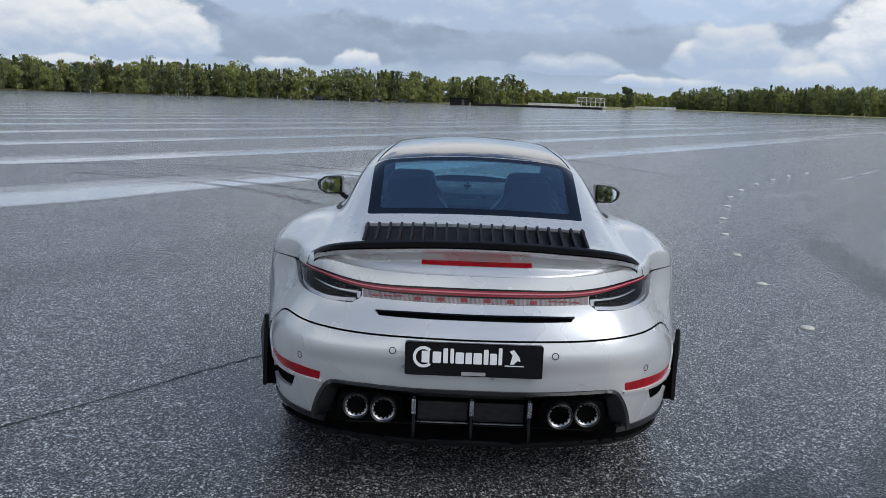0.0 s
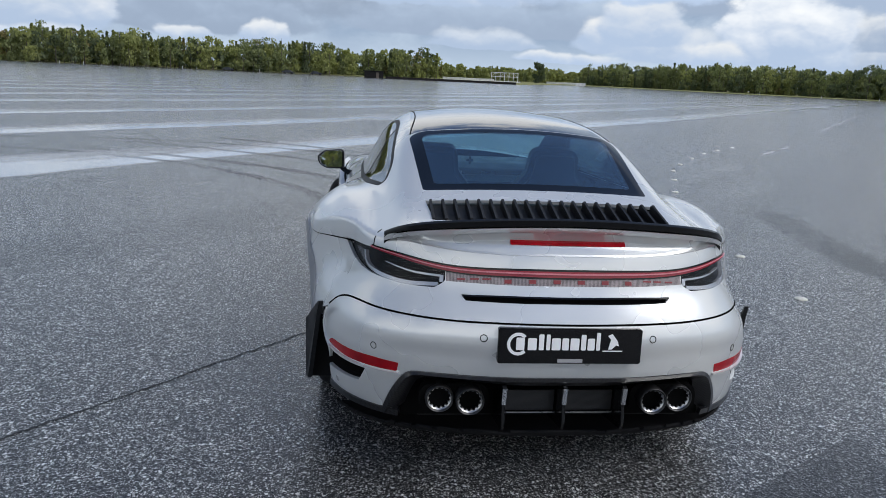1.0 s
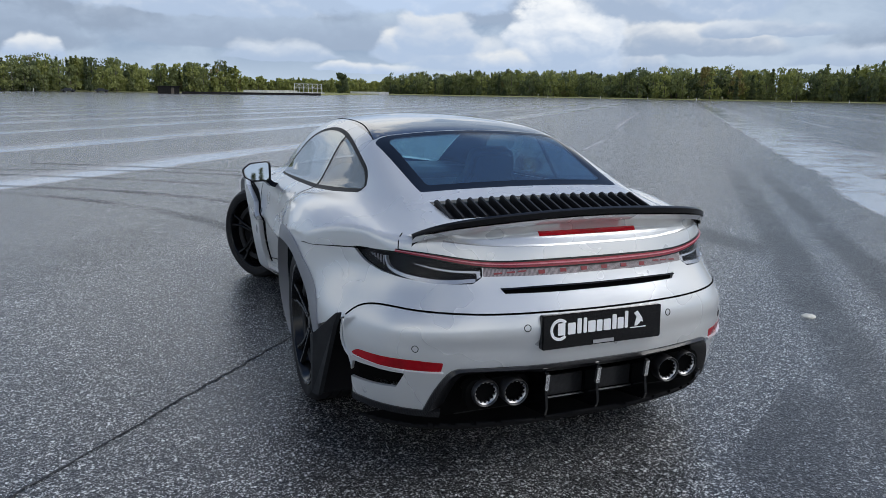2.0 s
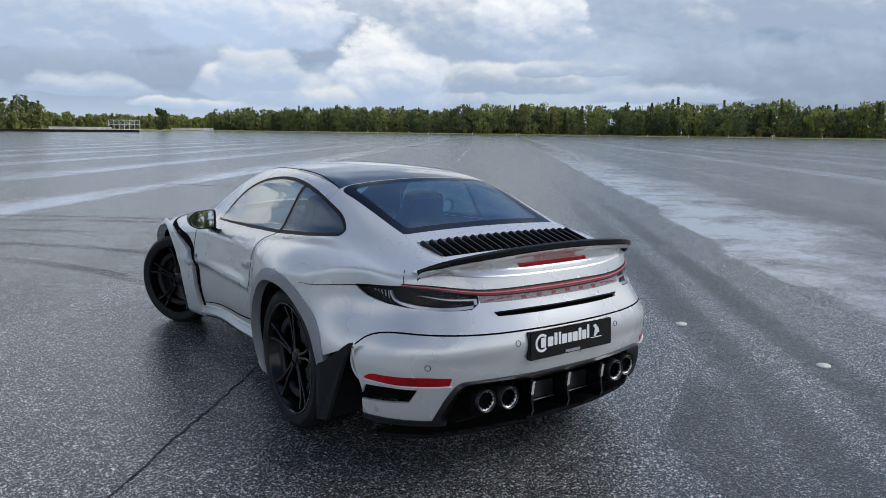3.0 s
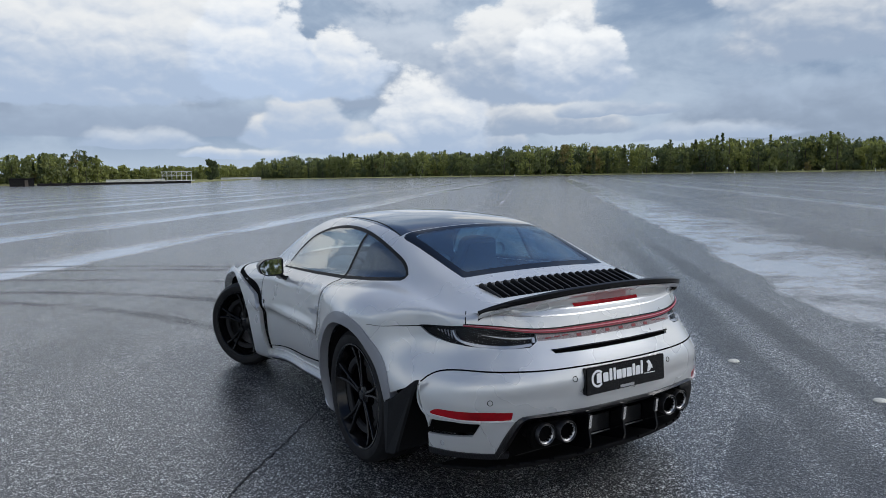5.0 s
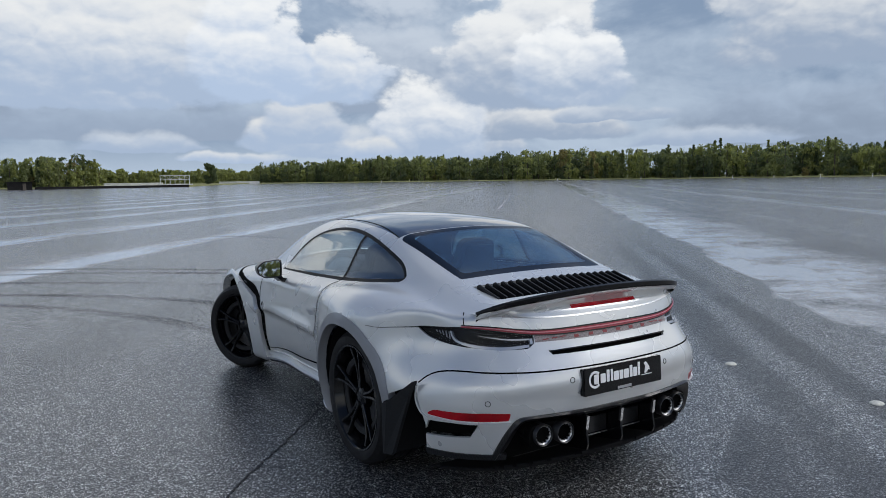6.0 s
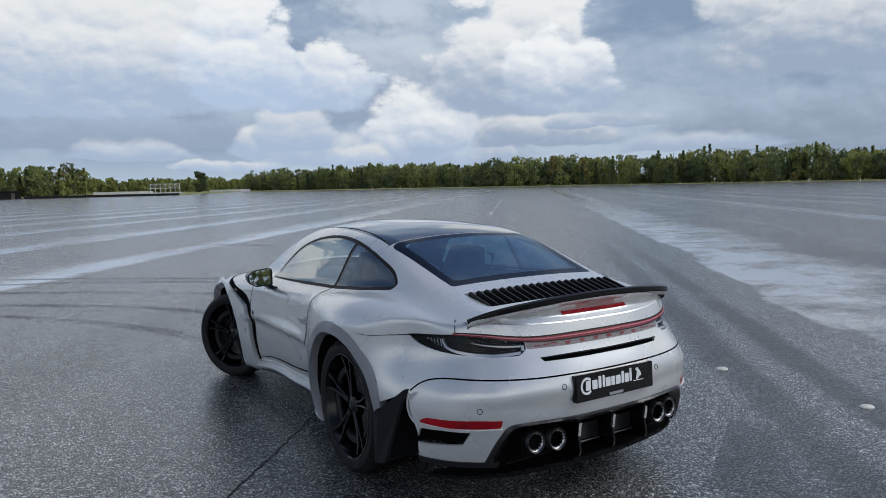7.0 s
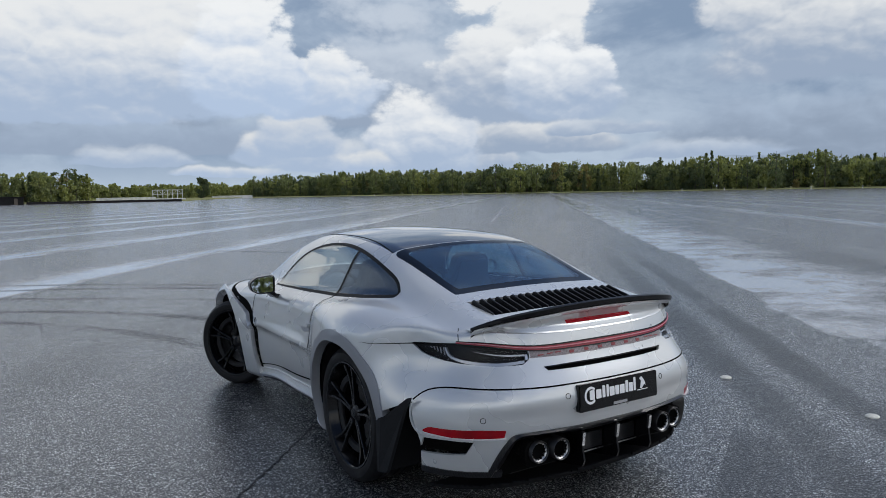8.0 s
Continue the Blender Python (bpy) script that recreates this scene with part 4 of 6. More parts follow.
def halves(poly, i, j, a, c):
    """Splits a polygon by the upright plane through a and c; the first half lies to the left of a-c."""
    dx, dy = c[0] - a[0], c[1] - a[1]
    d = [(p[j] - a[1]) * dx - (p[i] - a[0]) * dy for p in poly]
    if min(d) >= -1e-9:
        return poly, None
    if max(d) <= 1e-9:
        return None, poly
    inside, outside = [], []
    n = len(poly)
    for q in range(n):
        r = (q + 1) % n
        (inside if d[q] >= 0 else outside).append(poly[q])
        if d[q] > 1e-9 and d[r] < -1e-9 or d[q] < -1e-9 and d[r] > 1e-9:
            f = d[q] / (d[q] - d[r])
            m = tuple(poly[q][w] + f * (poly[r][w] - poly[q][w]) for w in range(3))
            inside.append(m)
            outside.append(m)
    return (inside if len(inside) > 2 else None), (outside if len(outside) > 2 else None)


def cut(sh, outline, axes, keep):
    """Cuts a convex outline, seen along the third axis, out of the shell; returns the polygons inside it."""
    i, j = axes
    pts = turned(list(outline))
    lo = [min(p[q] for p in pts) - 0.04 for q in (0, 1)]
    hi = [max(p[q] for p in pts) + 0.04 for q in (0, 1)]
    near = np.nonzero((sh.mid[:, i] > lo[0]) & (sh.mid[:, i] < hi[0]) & (sh.mid[:, j] > lo[1]) & (sh.mid[:, j] < hi[1]))[0]
    gone, left_over, found = set(), [], []
    for q in near:
        if not keep(Vector(sh.mid[q]), Vector(sh.way[q])):
            continue
        poly, bits = sh.polys[q], []
        for a, c in zip(pts, pts[1:] + pts[:1]):
            poly, out = halves(poly, i, j, a, c)
            if out:
                bits.append(out)
            if not poly:
                break
        if poly:
            gone.add(q)
            left_over += bits
            found.append(poly)
    stay = [q for q in range(len(sh.polys)) if q not in gone]
    sh.polys = [sh.polys[q] for q in stay] + left_over
    extra_mid = np.array([np.mean(p, axis=0) for p in left_over]).reshape(-1, 3)
    extra_way = np.array([normal_of(p) for p in left_over]).reshape(-1, 3)
    sh.mid, sh.way = np.concatenate([sh.mid[stay], extra_mid]), np.concatenate([sh.way[stay], extra_way])
    return found


def skin_of(polys):
    index, verts, loops = {}, [], []
    for p in polys:
        loop = []
        for v in p:
            key = (round(v[0], 5), round(v[1], 5), round(v[2], 5))
            if key not in index:
                index[key] = len(verts)
                verts.append(v)
            if index[key] not in loop:
                loop.append(index[key])
        if len(loop) > 2:
            loops.append(loop)
    return np.array(verts), loops


def panel(name, skin, mats, parent, label="", thick=0.014, lift=0.0, inner=True):
    """A body panel with thickness, its outer skin shaded by the body's own normals. mats: outer, inner."""
    verts, loops = skin
    n = shape_normal(verts)
    outer = verts + n * lift
    count = len(verts)
    edges = {}
    for loop in loops:
        for a, c in zip(loop, loop[1:] + loop[:1]):
            edges[(a, c)] = edges.get((a, c), 0) + 1
    rim = [(a, c) for a, c in edges if (c, a) not in edges]
    all_verts = np.concatenate([outer, outer - n * thick]) if inner else outer
    faces, index = list(loops), [0] * len(loops)
    if inner:
        faces += [[q + count for q in loop[::-1]] for loop in loops]
        index += [1] * len(loops)
        base = len(all_verts)
        extra = []
        for a, c in rim:
            o = base + len(extra)
            extra += [outer[a], outer[c], outer[c] - n[c] * thick, outer[a] - n[a] * thick]
            faces.append([o + 1, o, o + 3, o + 2])
            index.append(0)
        if extra:
            all_verts = np.concatenate([all_verts, np.array(extra)])
    me = bpy.data.meshes.new(name)
    me.from_pydata([tuple(v) for v in all_verts], [], faces)
    for one in mats:
        me.materials.append(one)
    me.polygons.foreach_set("material_index", index)
    me.polygons.foreach_set("use_smooth", [True] * len(faces))
    flat = np.zeros((len(all_verts), 3))
    flat[:count] = n
    me.normals_split_custom_set_from_vertices([tuple(v) for v in flat])
    ob = new(name, me)
    ob.parent = parent
    return tagged(ob, label)


REAR, FRONT, HUB = 1.115, 3.58, 0.365
car = thing("car", (0, 2.84, 0), "silver wide-body rear-engined coupe with black wheels standing on wet asphalt", "car")
points, quads = body_net(0.02)
shell = Shell(points, quads)
del points, quads


def circle(cy, cz, r, n=40):
    return [(cy + r * math.cos(i * math.tau / n), cz + r * math.sin(i * math.tau / n)) for i in range(n)]



def lift(sh, outline, axes, keep):
    return skin_of(cut(sh, outline, axes, keep))


def mirrored(outline):
    return [(-p[0], p[1]) for p in outline]


def settle(p, rounds=5):
    """Draws points onto the body's surface."""
    p = np.asarray(p, float).copy()
    for _ in range(rounds):
        n = shape_normal(p)
        slope = (shape(*(p + n * 0.002).T) - shape(*(p - n * 0.002).T)) / 0.004
        p -= n * (shape(*p.T) / np.maximum(slope, 0.4))[:, None]
    return p


def smooth_path(pts, step=0.02):
    """A curve through a few points, at even steps."""
    pts = np.asarray(pts, float)
    s = np.concatenate([[0], np.cumsum(np.linalg.norm(np.diff(pts, axis=0), axis=1))])
    u = np.linspace(0, s[-1], max(2, int(s[-1] / step) + 1))
    if len(pts) == 2:
        return pts[0] + (pts[1] - pts[0]) * (u / s[-1])[:, None]
    return np.stack([spline(list(zip(s, pts[:, i])))(u) for i in range(3)], 1)


def strip(name, pts, width, mat, parent, label="", rise=0.0015, deep=0.004, smooth=True):
    """A band laid along a line on the body. width: one number, or (start, middle, end)."""
    c = settle(smooth_path(pts) if smooth else np.asarray(pts, float))
    n = shape_normal(c)
    t = np.gradient(c, axis=0)
    b = np.cross(n, t)
    b /= np.linalg.norm(b, axis=1, keepdims=True)
    f = np.linspace(0, 1, len(c))
    w = np.full(len(c), width) if not isinstance(width, tuple) else spline(list(zip((0, 0.5, 1), width)))(f)
    rows = []
    for k in (-0.5, 0.5):
        q = settle(c + b * (w * k)[:, None], 3)
        m = shape_normal(q)
        rows.append((q + m * rise, q - m * deep))
    m = len(c)
    verts = np.concatenate([rows[0][0], rows[1][0], rows[1][1], rows[0][1]])
    faces = []
    for i in range(m - 1):
        for a in range(4):
            d = (a + 1) % 4
            faces.append((a * m + i, a * m + i + 1, d * m + i + 1, d * m + i))
    faces += [(0, m, 2 * m, 3 * m), (4 * m - 1, 3 * m - 1, 2 * m - 1, m - 1)]
    ob = pydata(name, [tuple(v) for v in verts], faces, mat, parent, label, smooth=True)
    ob.data.set_sharp_from_angle(angle=radians(40))
    return ob


def ring_bm(r, thick, n=20, flat=1.0):
    """A small torus round y."""
    bm = bmesh.new()
    rows = []
    for i in range(n):
        a = i * math.tau / n
        rows.append([bm.verts.new(((r + thick * math.cos(q)) * math.cos(a), thick * flat * math.sin(q), (r + thick * math.cos(q)) * math.sin(a))) for q in (0, math.tau / 6, math.tau / 3, math.pi, math.tau * 2 / 3, math.tau * 5 / 6)])
    for i in range(n):
        for k in range(6):
            bm.faces.new((rows[i][k], rows[i][(k + 1) % 6], rows[(i + 1) % n][(k + 1) % 6], rows[(i + 1) % n][k]))
    bmesh.ops.recalc_face_normals(bm, faces=bm.faces)
    return bm


def plate_bm(outline, axis, lo, hi, bevel=0.0, seg=2):
    """A flat outline, pushed out along an axis from lo to hi."""
    bm = bmesh.new()
    def at(p, d):
        return {"x": (d, p[0], p[1]), "y": (p[0], d, p[1]), "z": (p[0], p[1], d)}[axis]
    a = [bm.verts.new(at(p, lo)) for p in outline]
    c = [bm.verts.new(at(p, hi)) for p in outline]
    bm.faces.new(a)
    bm.faces.new(c[::-1])
    n = len(outline)
    for i in range(n):
        j = (i + 1) % n
        bm.faces.new((a[j], a[i], c[i], c[j]))
    bmesh.ops.recalc_face_normals(bm, faces=bm.faces)
    if bevel:
        caps = [e for e in bm.edges if len(e.link_faces) == 2 and max(len(f.verts) for f in e.link_faces) == n and n > 4]
        bmesh.ops.bevel(bm, geom=caps or bm.edges[:], offset=bevel, segments=seg, affect="EDGES")
    return bm


def beam(bm, pts, widths, heights, up):
    """A bar of oblong section along points."""
    rows = []
    pts = [Vector(p) for p in pts]
    for i, p in enumerate(pts):
        t = (pts[min(i + 1, len(pts) - 1)] - pts[max(i - 1, 0)]).normalized()
        b = t.cross(Vector(up)).normalized()
        u = b.cross(t).normalized()
        w, h = widths[i] / 2, heights[i] / 2
        rows.append([bm.verts.new(p + b * (sx * w) + u * (sz * h)) for sx, sz in ((-1, -1), (-0.75, 1), (0.75, 1), (1, -1))])
    for a, c in zip(rows, rows[1:]):
        for k in range(4):
            bm.faces.new((a[k], a[(k + 1) % 4], c[(k + 1) % 4], c[k]))
    bm.faces.new(rows[0][::-1])
    bm.faces.new(rows[-1])
    return bm


# -- openings and panels, cut out of the shell --
def left(sign):
    return lambda c, n: c.x * sign > 0.5


def behind(sign=0, reach=0.75):
    return lambda c, n: c.y < reach and n.y < 0.35 and (sign == 0 or c.x * sign > 0)


for sign in (-1, 1):
    cut(shell, circle(REAR, HUB, 0.422, 72), (1, 2), left(sign))
    cut(shell, [(0.58, 0.05), (0.76, 0.05), (0.76, 0.40), (0.60, 0.40)], (1, 2), lambda c, n: c.x * sign > 0.5)
    panel("arch_lip", lift(shell, circle(REAR, HUB + 0.004, 0.478, 72), (1, 2), left(sign)), (LIP, LINER), car, "wheel arch lip, its silver darkened to grey for shade", 0.05, 0.006)
    cut(shell, circle(FRONT, HUB, 0.415), (1, 2), left(sign))
    flare = [(2.98, 0.10), (2.98, 0.59), (3.04, 0.675), (3.18, 0.722), (3.45, 0.79), (3.75, 0.80), (4.1, 0.66), (4.22, 0.10)]
    panel("front_flare", lift(shell, flare, (1, 2), left(sign)), (PAINT, LINER), car, "flared silver front wheel arch standing proud of the wing", 0.06, 0.035)
    # open vent behind the rear wheel
    vent = [(0.80, 0.10), (0.80, 0.44), (0.605, 0.485), (0.478, 0.585), (0.445, 0.46), (0.418, 0.40), (0.44, 0.10)]
    cut(shell, vent, (1, 2), lambda c, n: c.x * sign > (0.78 if c.z > 0.36 else 0.55) and c.y > 0.40)

panel("underbody", lift(shell, [(-1.2, -0.5), (1.2, -0.5), (1.2, 5.0), (-1.2, 5.0)], (0, 1), lambda c, n: n.z < -0.55 and c.z < 0.35), (LINER, LINER), car, "black underbody", 0.01)
BACK = rounded([(-0.497, 0.675), (0.497, 0.675), (0.535, 1.312), (-0.535, 1.312)], [0.02, 0.02, 0.07, 0.07])
BACK_IN = rounded([(-0.445, 0.735), (0.445, 0.735), (0.475, 1.262), (-0.475, 1.262)], [0.03, 0.03, 0.06, 0.06])
SCREEN = rounded([(-0.60, 3.40), (0.60, 3.40), (0.55, 2.60), (-0.55, 2.60)], 0.06)
ROOFTOP = [(-0.525, 1.318), (0.525, 1.318), (0.47, 1.95), (0.46, 2.52), (-0.46, 2.52), (-0.47, 1.95)]


def above(c, n):
    return c.z > 0.9 and n.z > 0.15


panel("rear_window", lift(shell, BACK_IN, (0, 1), above), (GLASS, GLASS), car, "dark blue-tinted sloping rear window", 0.004)
panel("window_border", lift(shell, BACK, (0, 1), above), (FRIT, LINER), car, "black border of the rear window", 0.006)
panel("windscreen", lift(shell, SCREEN, (0, 1), above), (SCREENGLASS, SCREENGLASS), car, "raked windscreen", 0.004)
panel("roof_panel", lift(shell, ROOFTOP, (0, 1), above), (ROOFBLACK, LINER), car, "gloss black roof panel reflecting the sky", 0.012)

ARC = smooth_path([(2.745, 0.93, 0), (2.655, 1.035, 0), (2.45, 1.168, 0), (2.19, 1.238, 0), (1.85, 1.253, 0), (1.45, 1.200, 0), (1.19, 1.132, 0), (1.04, 1.066, 0), (1.005, 1.035, 0)], 0.03)
SIDE = [(p[0], p[1]) for p in ARC] + [(1.012, 1.015), (1.03, 1.003), (1.3, 0.977), (1.66, 0.950), (2.1, 0.931), (2.5, 0.919), (2.755, 0.913)]


def side_of(outline, y, front):
    """The part of an outline before or behind y."""
    poly = [(p[0], p[1], 0.0) for p in turned(outline)]
    a, c = ((y, 2.0), (y, 0.0)) if front else ((y, 0.0), (y, 2.0))
    return [p[:2] for p in halves(poly, 0, 1, a, c)[0]]


def inset(outline, d):
    """The outline drawn in by d."""
    pts = turned(list(outline))
    out, n = [], len(pts)
    for i in range(n):
        a, p, c = Vector(pts[i - 1]), Vector(pts[i]), Vector(pts[(i + 1) % n])
        t = (c - a).normalized()
        out.append(tuple(p + Vector((-t.y, t.x)) * d))
    return out


for sign in (-1, 1):
    def beside(c, n):
        return c.x * sign > 0.3 and n.x * sign > 0.25
    inner = inset(SIDE, 0.016)
    front_half = side_of(inner, 1.672, True)
    rear_half = side_of(inner, 1.648, False)
    panel("door_window", lift(shell, front_half, (1, 2), beside), (SIDEGLASS, SIDEGLASS), car, "door window reflecting clouds", 0.004)
    panel("quarter_window", lift(shell, rear_half, (1, 2), beside), (QUARTERGLASS, QUARTERGLASS), car, "darker rear quarter window", 0.004)
    panel("window_trim", lift(shell, SIDE, (1, 2), beside), (TRIM, LINER), car, "black window surround", 0.012, 0.001)
    panel("door", lift(shell, [(2.95, 0.935), (1.66, 0.962), (1.705, 0.86), (1.705, 0.50), (1.76, 0.42), (1.93, 0.345), (3.0, 0.27), (3.0, 0.75)], (1, 2), beside), (PAINT, LINER), car, "closed silver door")
    side = np.array((sign, 1, 1))
    strip("door_gap", np.array([(-0.76, 1.645, 0.965), (-0.85, 1.705, 0.876), (-0.885, 1.712, 0.81), (-0.93, 1.712, 0.66), (-0.91, 1.712, 0.50), (-0.89, 1.79, 0.40), (-0.87, 1.98, 0.338), (-0.87, 2.5, 0.300), (-0.87, 2.98, 0.262)]) * side, (0.008, 0.011, 0.005), GAP, car)
    strip("wing_gap", np.array([(-0.86, 2.995, 0.27), (-0.9, 2.975, 0.60), (-0.86, 2.945, 0.80), (-0.80, 2.90, 0.90)]) * side, 0.005, GAP, car)
    # flat black strips paint the shadow gap between the raised flare and the door
    strip("flare_vent_shade", np.array([(-0.90, 2.975, 0.19), (-0.91, 2.975, 0.40), (-0.91, 2.975, 0.60), (-0.91, 3.05, 0.70), (-0.91, 3.22, 0.75), (-0.91, 3.42, 0.795)]) * side, (0.08, 0.085, 0.05), GAP, car, "black strip painting the shadow in the vent gap behind the flare", 0.002, 0.01)
    strip("flare_vent_shade", np.array([(-0.90, 3.40, 0.795), (-0.895, 3.50, 0.815), (-0.84, 3.56, 0.850), (-0.76, 3.52, 0.885), (-0.70, 3.40, 0.90)]) * side, (0.05, 0.035, 0.006), GAP, car, "", 0.002, 0.01)
    for z in (0.25, 0.32, 0.39, 0.46, 0.53):
        q = settle([(sign * 0.91, 2.945, z)])[0]
        part("vent_tab", box((0.012, 0.03, 0.012), tuple(q + np.array((sign * 0.004, 0, 0))), 0.003), SATIN, car)
    # door handle
    # flat darker strip paints the shade of the handle's hollow
    strip("handle_recess_shade", [(sign * 0.9, 1.76, 0.738), (sign * 0.9, 1.85, 0.726), (sign * 0.9, 1.93, 0.732)], (0.006, 0.035, 0.01), SHADOWPAINT, car, "", 0.001)
    strip("door_handle", [(sign * 0.9, 1.755, 0.760), (sign * 0.9, 1.85, 0.757), (sign * 0.9, 1.965, 0.750)], (0.022, 0.026, 0.014), PAINT, car, "flush silver door handle", 0.011, 0.01)
    strip("sill_trim", [(sign * 0.87, 1.62, 0.225), (sign * 0.87, 2.3, 0.215), (sign * 0.87, 3.0, 0.20)], 0.062, PAINT, car, "silver sill below the door", 0.010, 0.02)
    strip("sill_edge", [(sign * 0.865, 1.60, 0.196), (sign * 0.865, 2.3, 0.190), (sign * 0.865, 3.0, 0.184)], 0.014, SILLPAINT, car, "bright upper edge of the sill blade", 0.036, 0.02)
    strip("sill_blade", [(sign * 0.86, 1.62, 0.182), (sign * 0.86, 2.3, 0.178), (sign * 0.86, 3.0, 0.175)], 0.03, CARBON, car, "black carbon sill blade", 0.03, 0.02)
    strip("wing_gap", np.array([(-0.812, 0.52, 0.849), (-0.90, 0.68, 0.832), (-0.968, 0.86, 0.812)]) * side, (0.006, 0.004, 0.002), GAP, car)
    strip("side_badge", np.array([(-0.9, 2.89, 0.652), (-0.9, 2.90, 0.625)]) * side, 0.02, BLACK, car, "small black side badge", 0.003)

# -- tail --
LAMP = rounded([(-0.818, 0.846), (-0.7106, 0.869), (-0.6134, 0.872), (-0.5, 0.853), (-0.445, 0.840), (-0.447, 0.800), (-0.485, 0.776), (-0.6077, 0.771), (-0.7179, 0.777), (-0.7641, 0.784), (-0.7916, 0.800)], [0.004, 0.2, 0.2, 0.1, 0.02, 0.02, 0.03, 0.2, 0.15, 0.1, 0.05])
REFLECTOR = rounded([(-0.607, 0.492), (-0.70, 0.495), (-0.862, 0.486), (-0.880, 0.456), (-0.80, 0.450), (-0.613, 0.456)], [0.006, 0.2, 0.02, 0.01, 0.1, 0.006])
INTAKE = rounded([(-0.872, 0.428), (-0.725, 0.445), (-0.752, 0.370), (-0.878, 0.352)], 0.008)
for sign in (-1, 1):
    tidy = (lambda o: o) if sign < 0 else mirrored
    skin = lift(shell, tidy(LAMP), (0, 1 + 1), behind(sign))
    lamp = panel("tail_lamp", skin, (LAMPBLACK, LAMPBLACK), car, "dark tail lamp with a clear lens", 0.02, -0.022)
    panel("lens", skin, (LENS, LENS), lamp, "clear outer lens", 0.003, inner=False)
    strip("light_guide", [(sign * 0.475, 0.12, 0.790), (sign * 0.5972, 0.16, 0.786), (sign * 0.6944, 0.25, 0.789), (sign * 0.743, 0.32, 0.797), (sign * 0.7657, 0.37, 0.815), (sign * 0.7722, 0.39, 0.846)], (0.013, 0.015, 0.008), GUIDE, lamp, "pale curved light guide", -0.006, 0.02)
    strip("light_guide", [(sign * 0.47, 0.12, 0.8215), (sign * 0.581, 0.16, 0.826), (sign * 0.6863, 0.25, 0.838)], (0.008, 0.006, 0.002), GUIDE, lamp, "", -0.006, 0.02)
    strip("lamp_end", [(sign * 0.462, 0.12, 0.797), (sign * 0.464, 0.12, 0.824)], 0.014, GUIDE, lamp, "", -0.004, 0.02, smooth=False)
    for k in range(5):
        x = 0.777 + k * 0.006
        strip("fin", [(sign * x, 0.40 + k * 0.02, 0.845 - k * 0.001), (sign * (x - 0.004), 0.39 + k * 0.02, 0.81 + k * 0.006)], 0.003, GUIDE, lamp, "", -0.006, 0.012, smooth=False)
    panel("reflector", lift(shell, tidy(REFLECTOR), (0, 2), behind(sign)), (RED, RED), car, "red rear reflector", 0.01, 0.001)
    strip("reflector_edge", [(sign * 0.605, 0.10, 0.450), (sign * 0.70, 0.16, 0.4455), (sign * 0.80, 0.27, 0.4445), (sign * 0.872, 0.39, 0.447)], 0.009, PAINT, car, "", 0.010, 0.01)
    panel("bumper_intake", lift(shell, tidy(INTAKE), (0, 2), behind(sign)), (GAP, GAP), car, "deep black bumper opening", 0.01, -0.04)
    cut(shell, [(sign * 0.56, 0.256), (sign * 0.95, 0.256), (sign * 0.95, 0.05), (sign * 0.56, 0.05)], (0, 2), lambda c, n: c.x * sign > 0.5 and c.y < 0.62 and n.y < 0.5)
    panel("corner_blade", lift(shell, [(sign * 0.60, 0.284), (sign * 0.95, 0.284), (sign * 0.95, 0.10), (sign * 0.60, 0.10)], (0, 2), lambda c, n: c.x * sign > 0.5 and c.y < 0.62 and n.y < 0.5), (CARBON, LINER), car, "black carbon corner blade", 0.02, 0.006)
    # mud flap of carbon behind the rear wheel
    flap = rounded([(0.615, 0.480), (0.435, 0.628), (0.475, 0.55), (0.585, 0.215), (0.66, 0.20), (0.665, 0.46)], [0.004, 0.01, 0.05, 0.01, 0.01, 0.01])
    bm = plate_bm(flap, "x", sign * 0.972, sign * 0.99)
    for v in bm.verts:
        v.co.x -= sign * max(0.0, 0.62 - v.co.y) * 0.40
    part("vent_duct", plate_bm([(sign * 0.72, 0.20), (sign * 0.985, 0.20), (sign * 0.985, 0.47), (sign * 0.86, 0.50), (sign * 0.72, 0.45)], "y", 0.640, 0.655), LINER, car, "black duct wall behind the rear wheel", smooth=False)
    part("wheel_arch_flap", bm, FLAP, car, "dark carbon flap behind the rear wheel", smooth=False)
    strip("bumper_edge", [(sign * 0.905, 0.473, 0.585), (sign * 0.905, 0.47, 0.55), (sign * 0.89, 0.44, 0.46), (sign * 0.872, 0.41, 0.44)], 0.008, PAINT, car, "", 0.006, 0.02)

SLOT = rounded([(-0.392, 0.762), (0.392, 0.762), (0.375, 0.742), (-0.375, 0.742)], 0.003)
panel("lower_slot", lift(shell, SLOT, (0, 2), behind()), (GAP, GAP), car, "long black air slot", 0.02, -0.02)
strip("slot_lip", [(-0.39, 0.07, 0.7635), (0, 0.045, 0.7635), (0.39, 0.07, 0.7635)], 0.006, BLACK, car, "", 0.004)
panel("light_band", lift(shell, [(-0.444, 0.8405), (-0.3, 0.8340), (0, 0.832), (0.3, 0.8340), (0.444, 0.8405), (0.444, 0.801), (-0.444, 0.801)][::-1], (0, 2), behind()), (TICKER, LINER), car, "smoked lens band with a woven pattern", 0.01)
BAR = [(-0.743, 0.33, 0.872), (-0.6134, 0.19, 0.868), (-0.45, 0.12, 0.8475), (-0.22, 0.085, 0.8405), (0, 0.08, 0.839), (0.22, 0.085, 0.8405), (0.45, 0.12, 0.8475), (0.6134, 0.19, 0.868), (0.743, 0.33, 0.872)]
BAR = np.array(BAR)
strip("light_bar_housing", BAR + (0, 0, 0.003), (0.014, 0.036, 0.014), BLACK, car, "black housing of the light bar", 0.003)
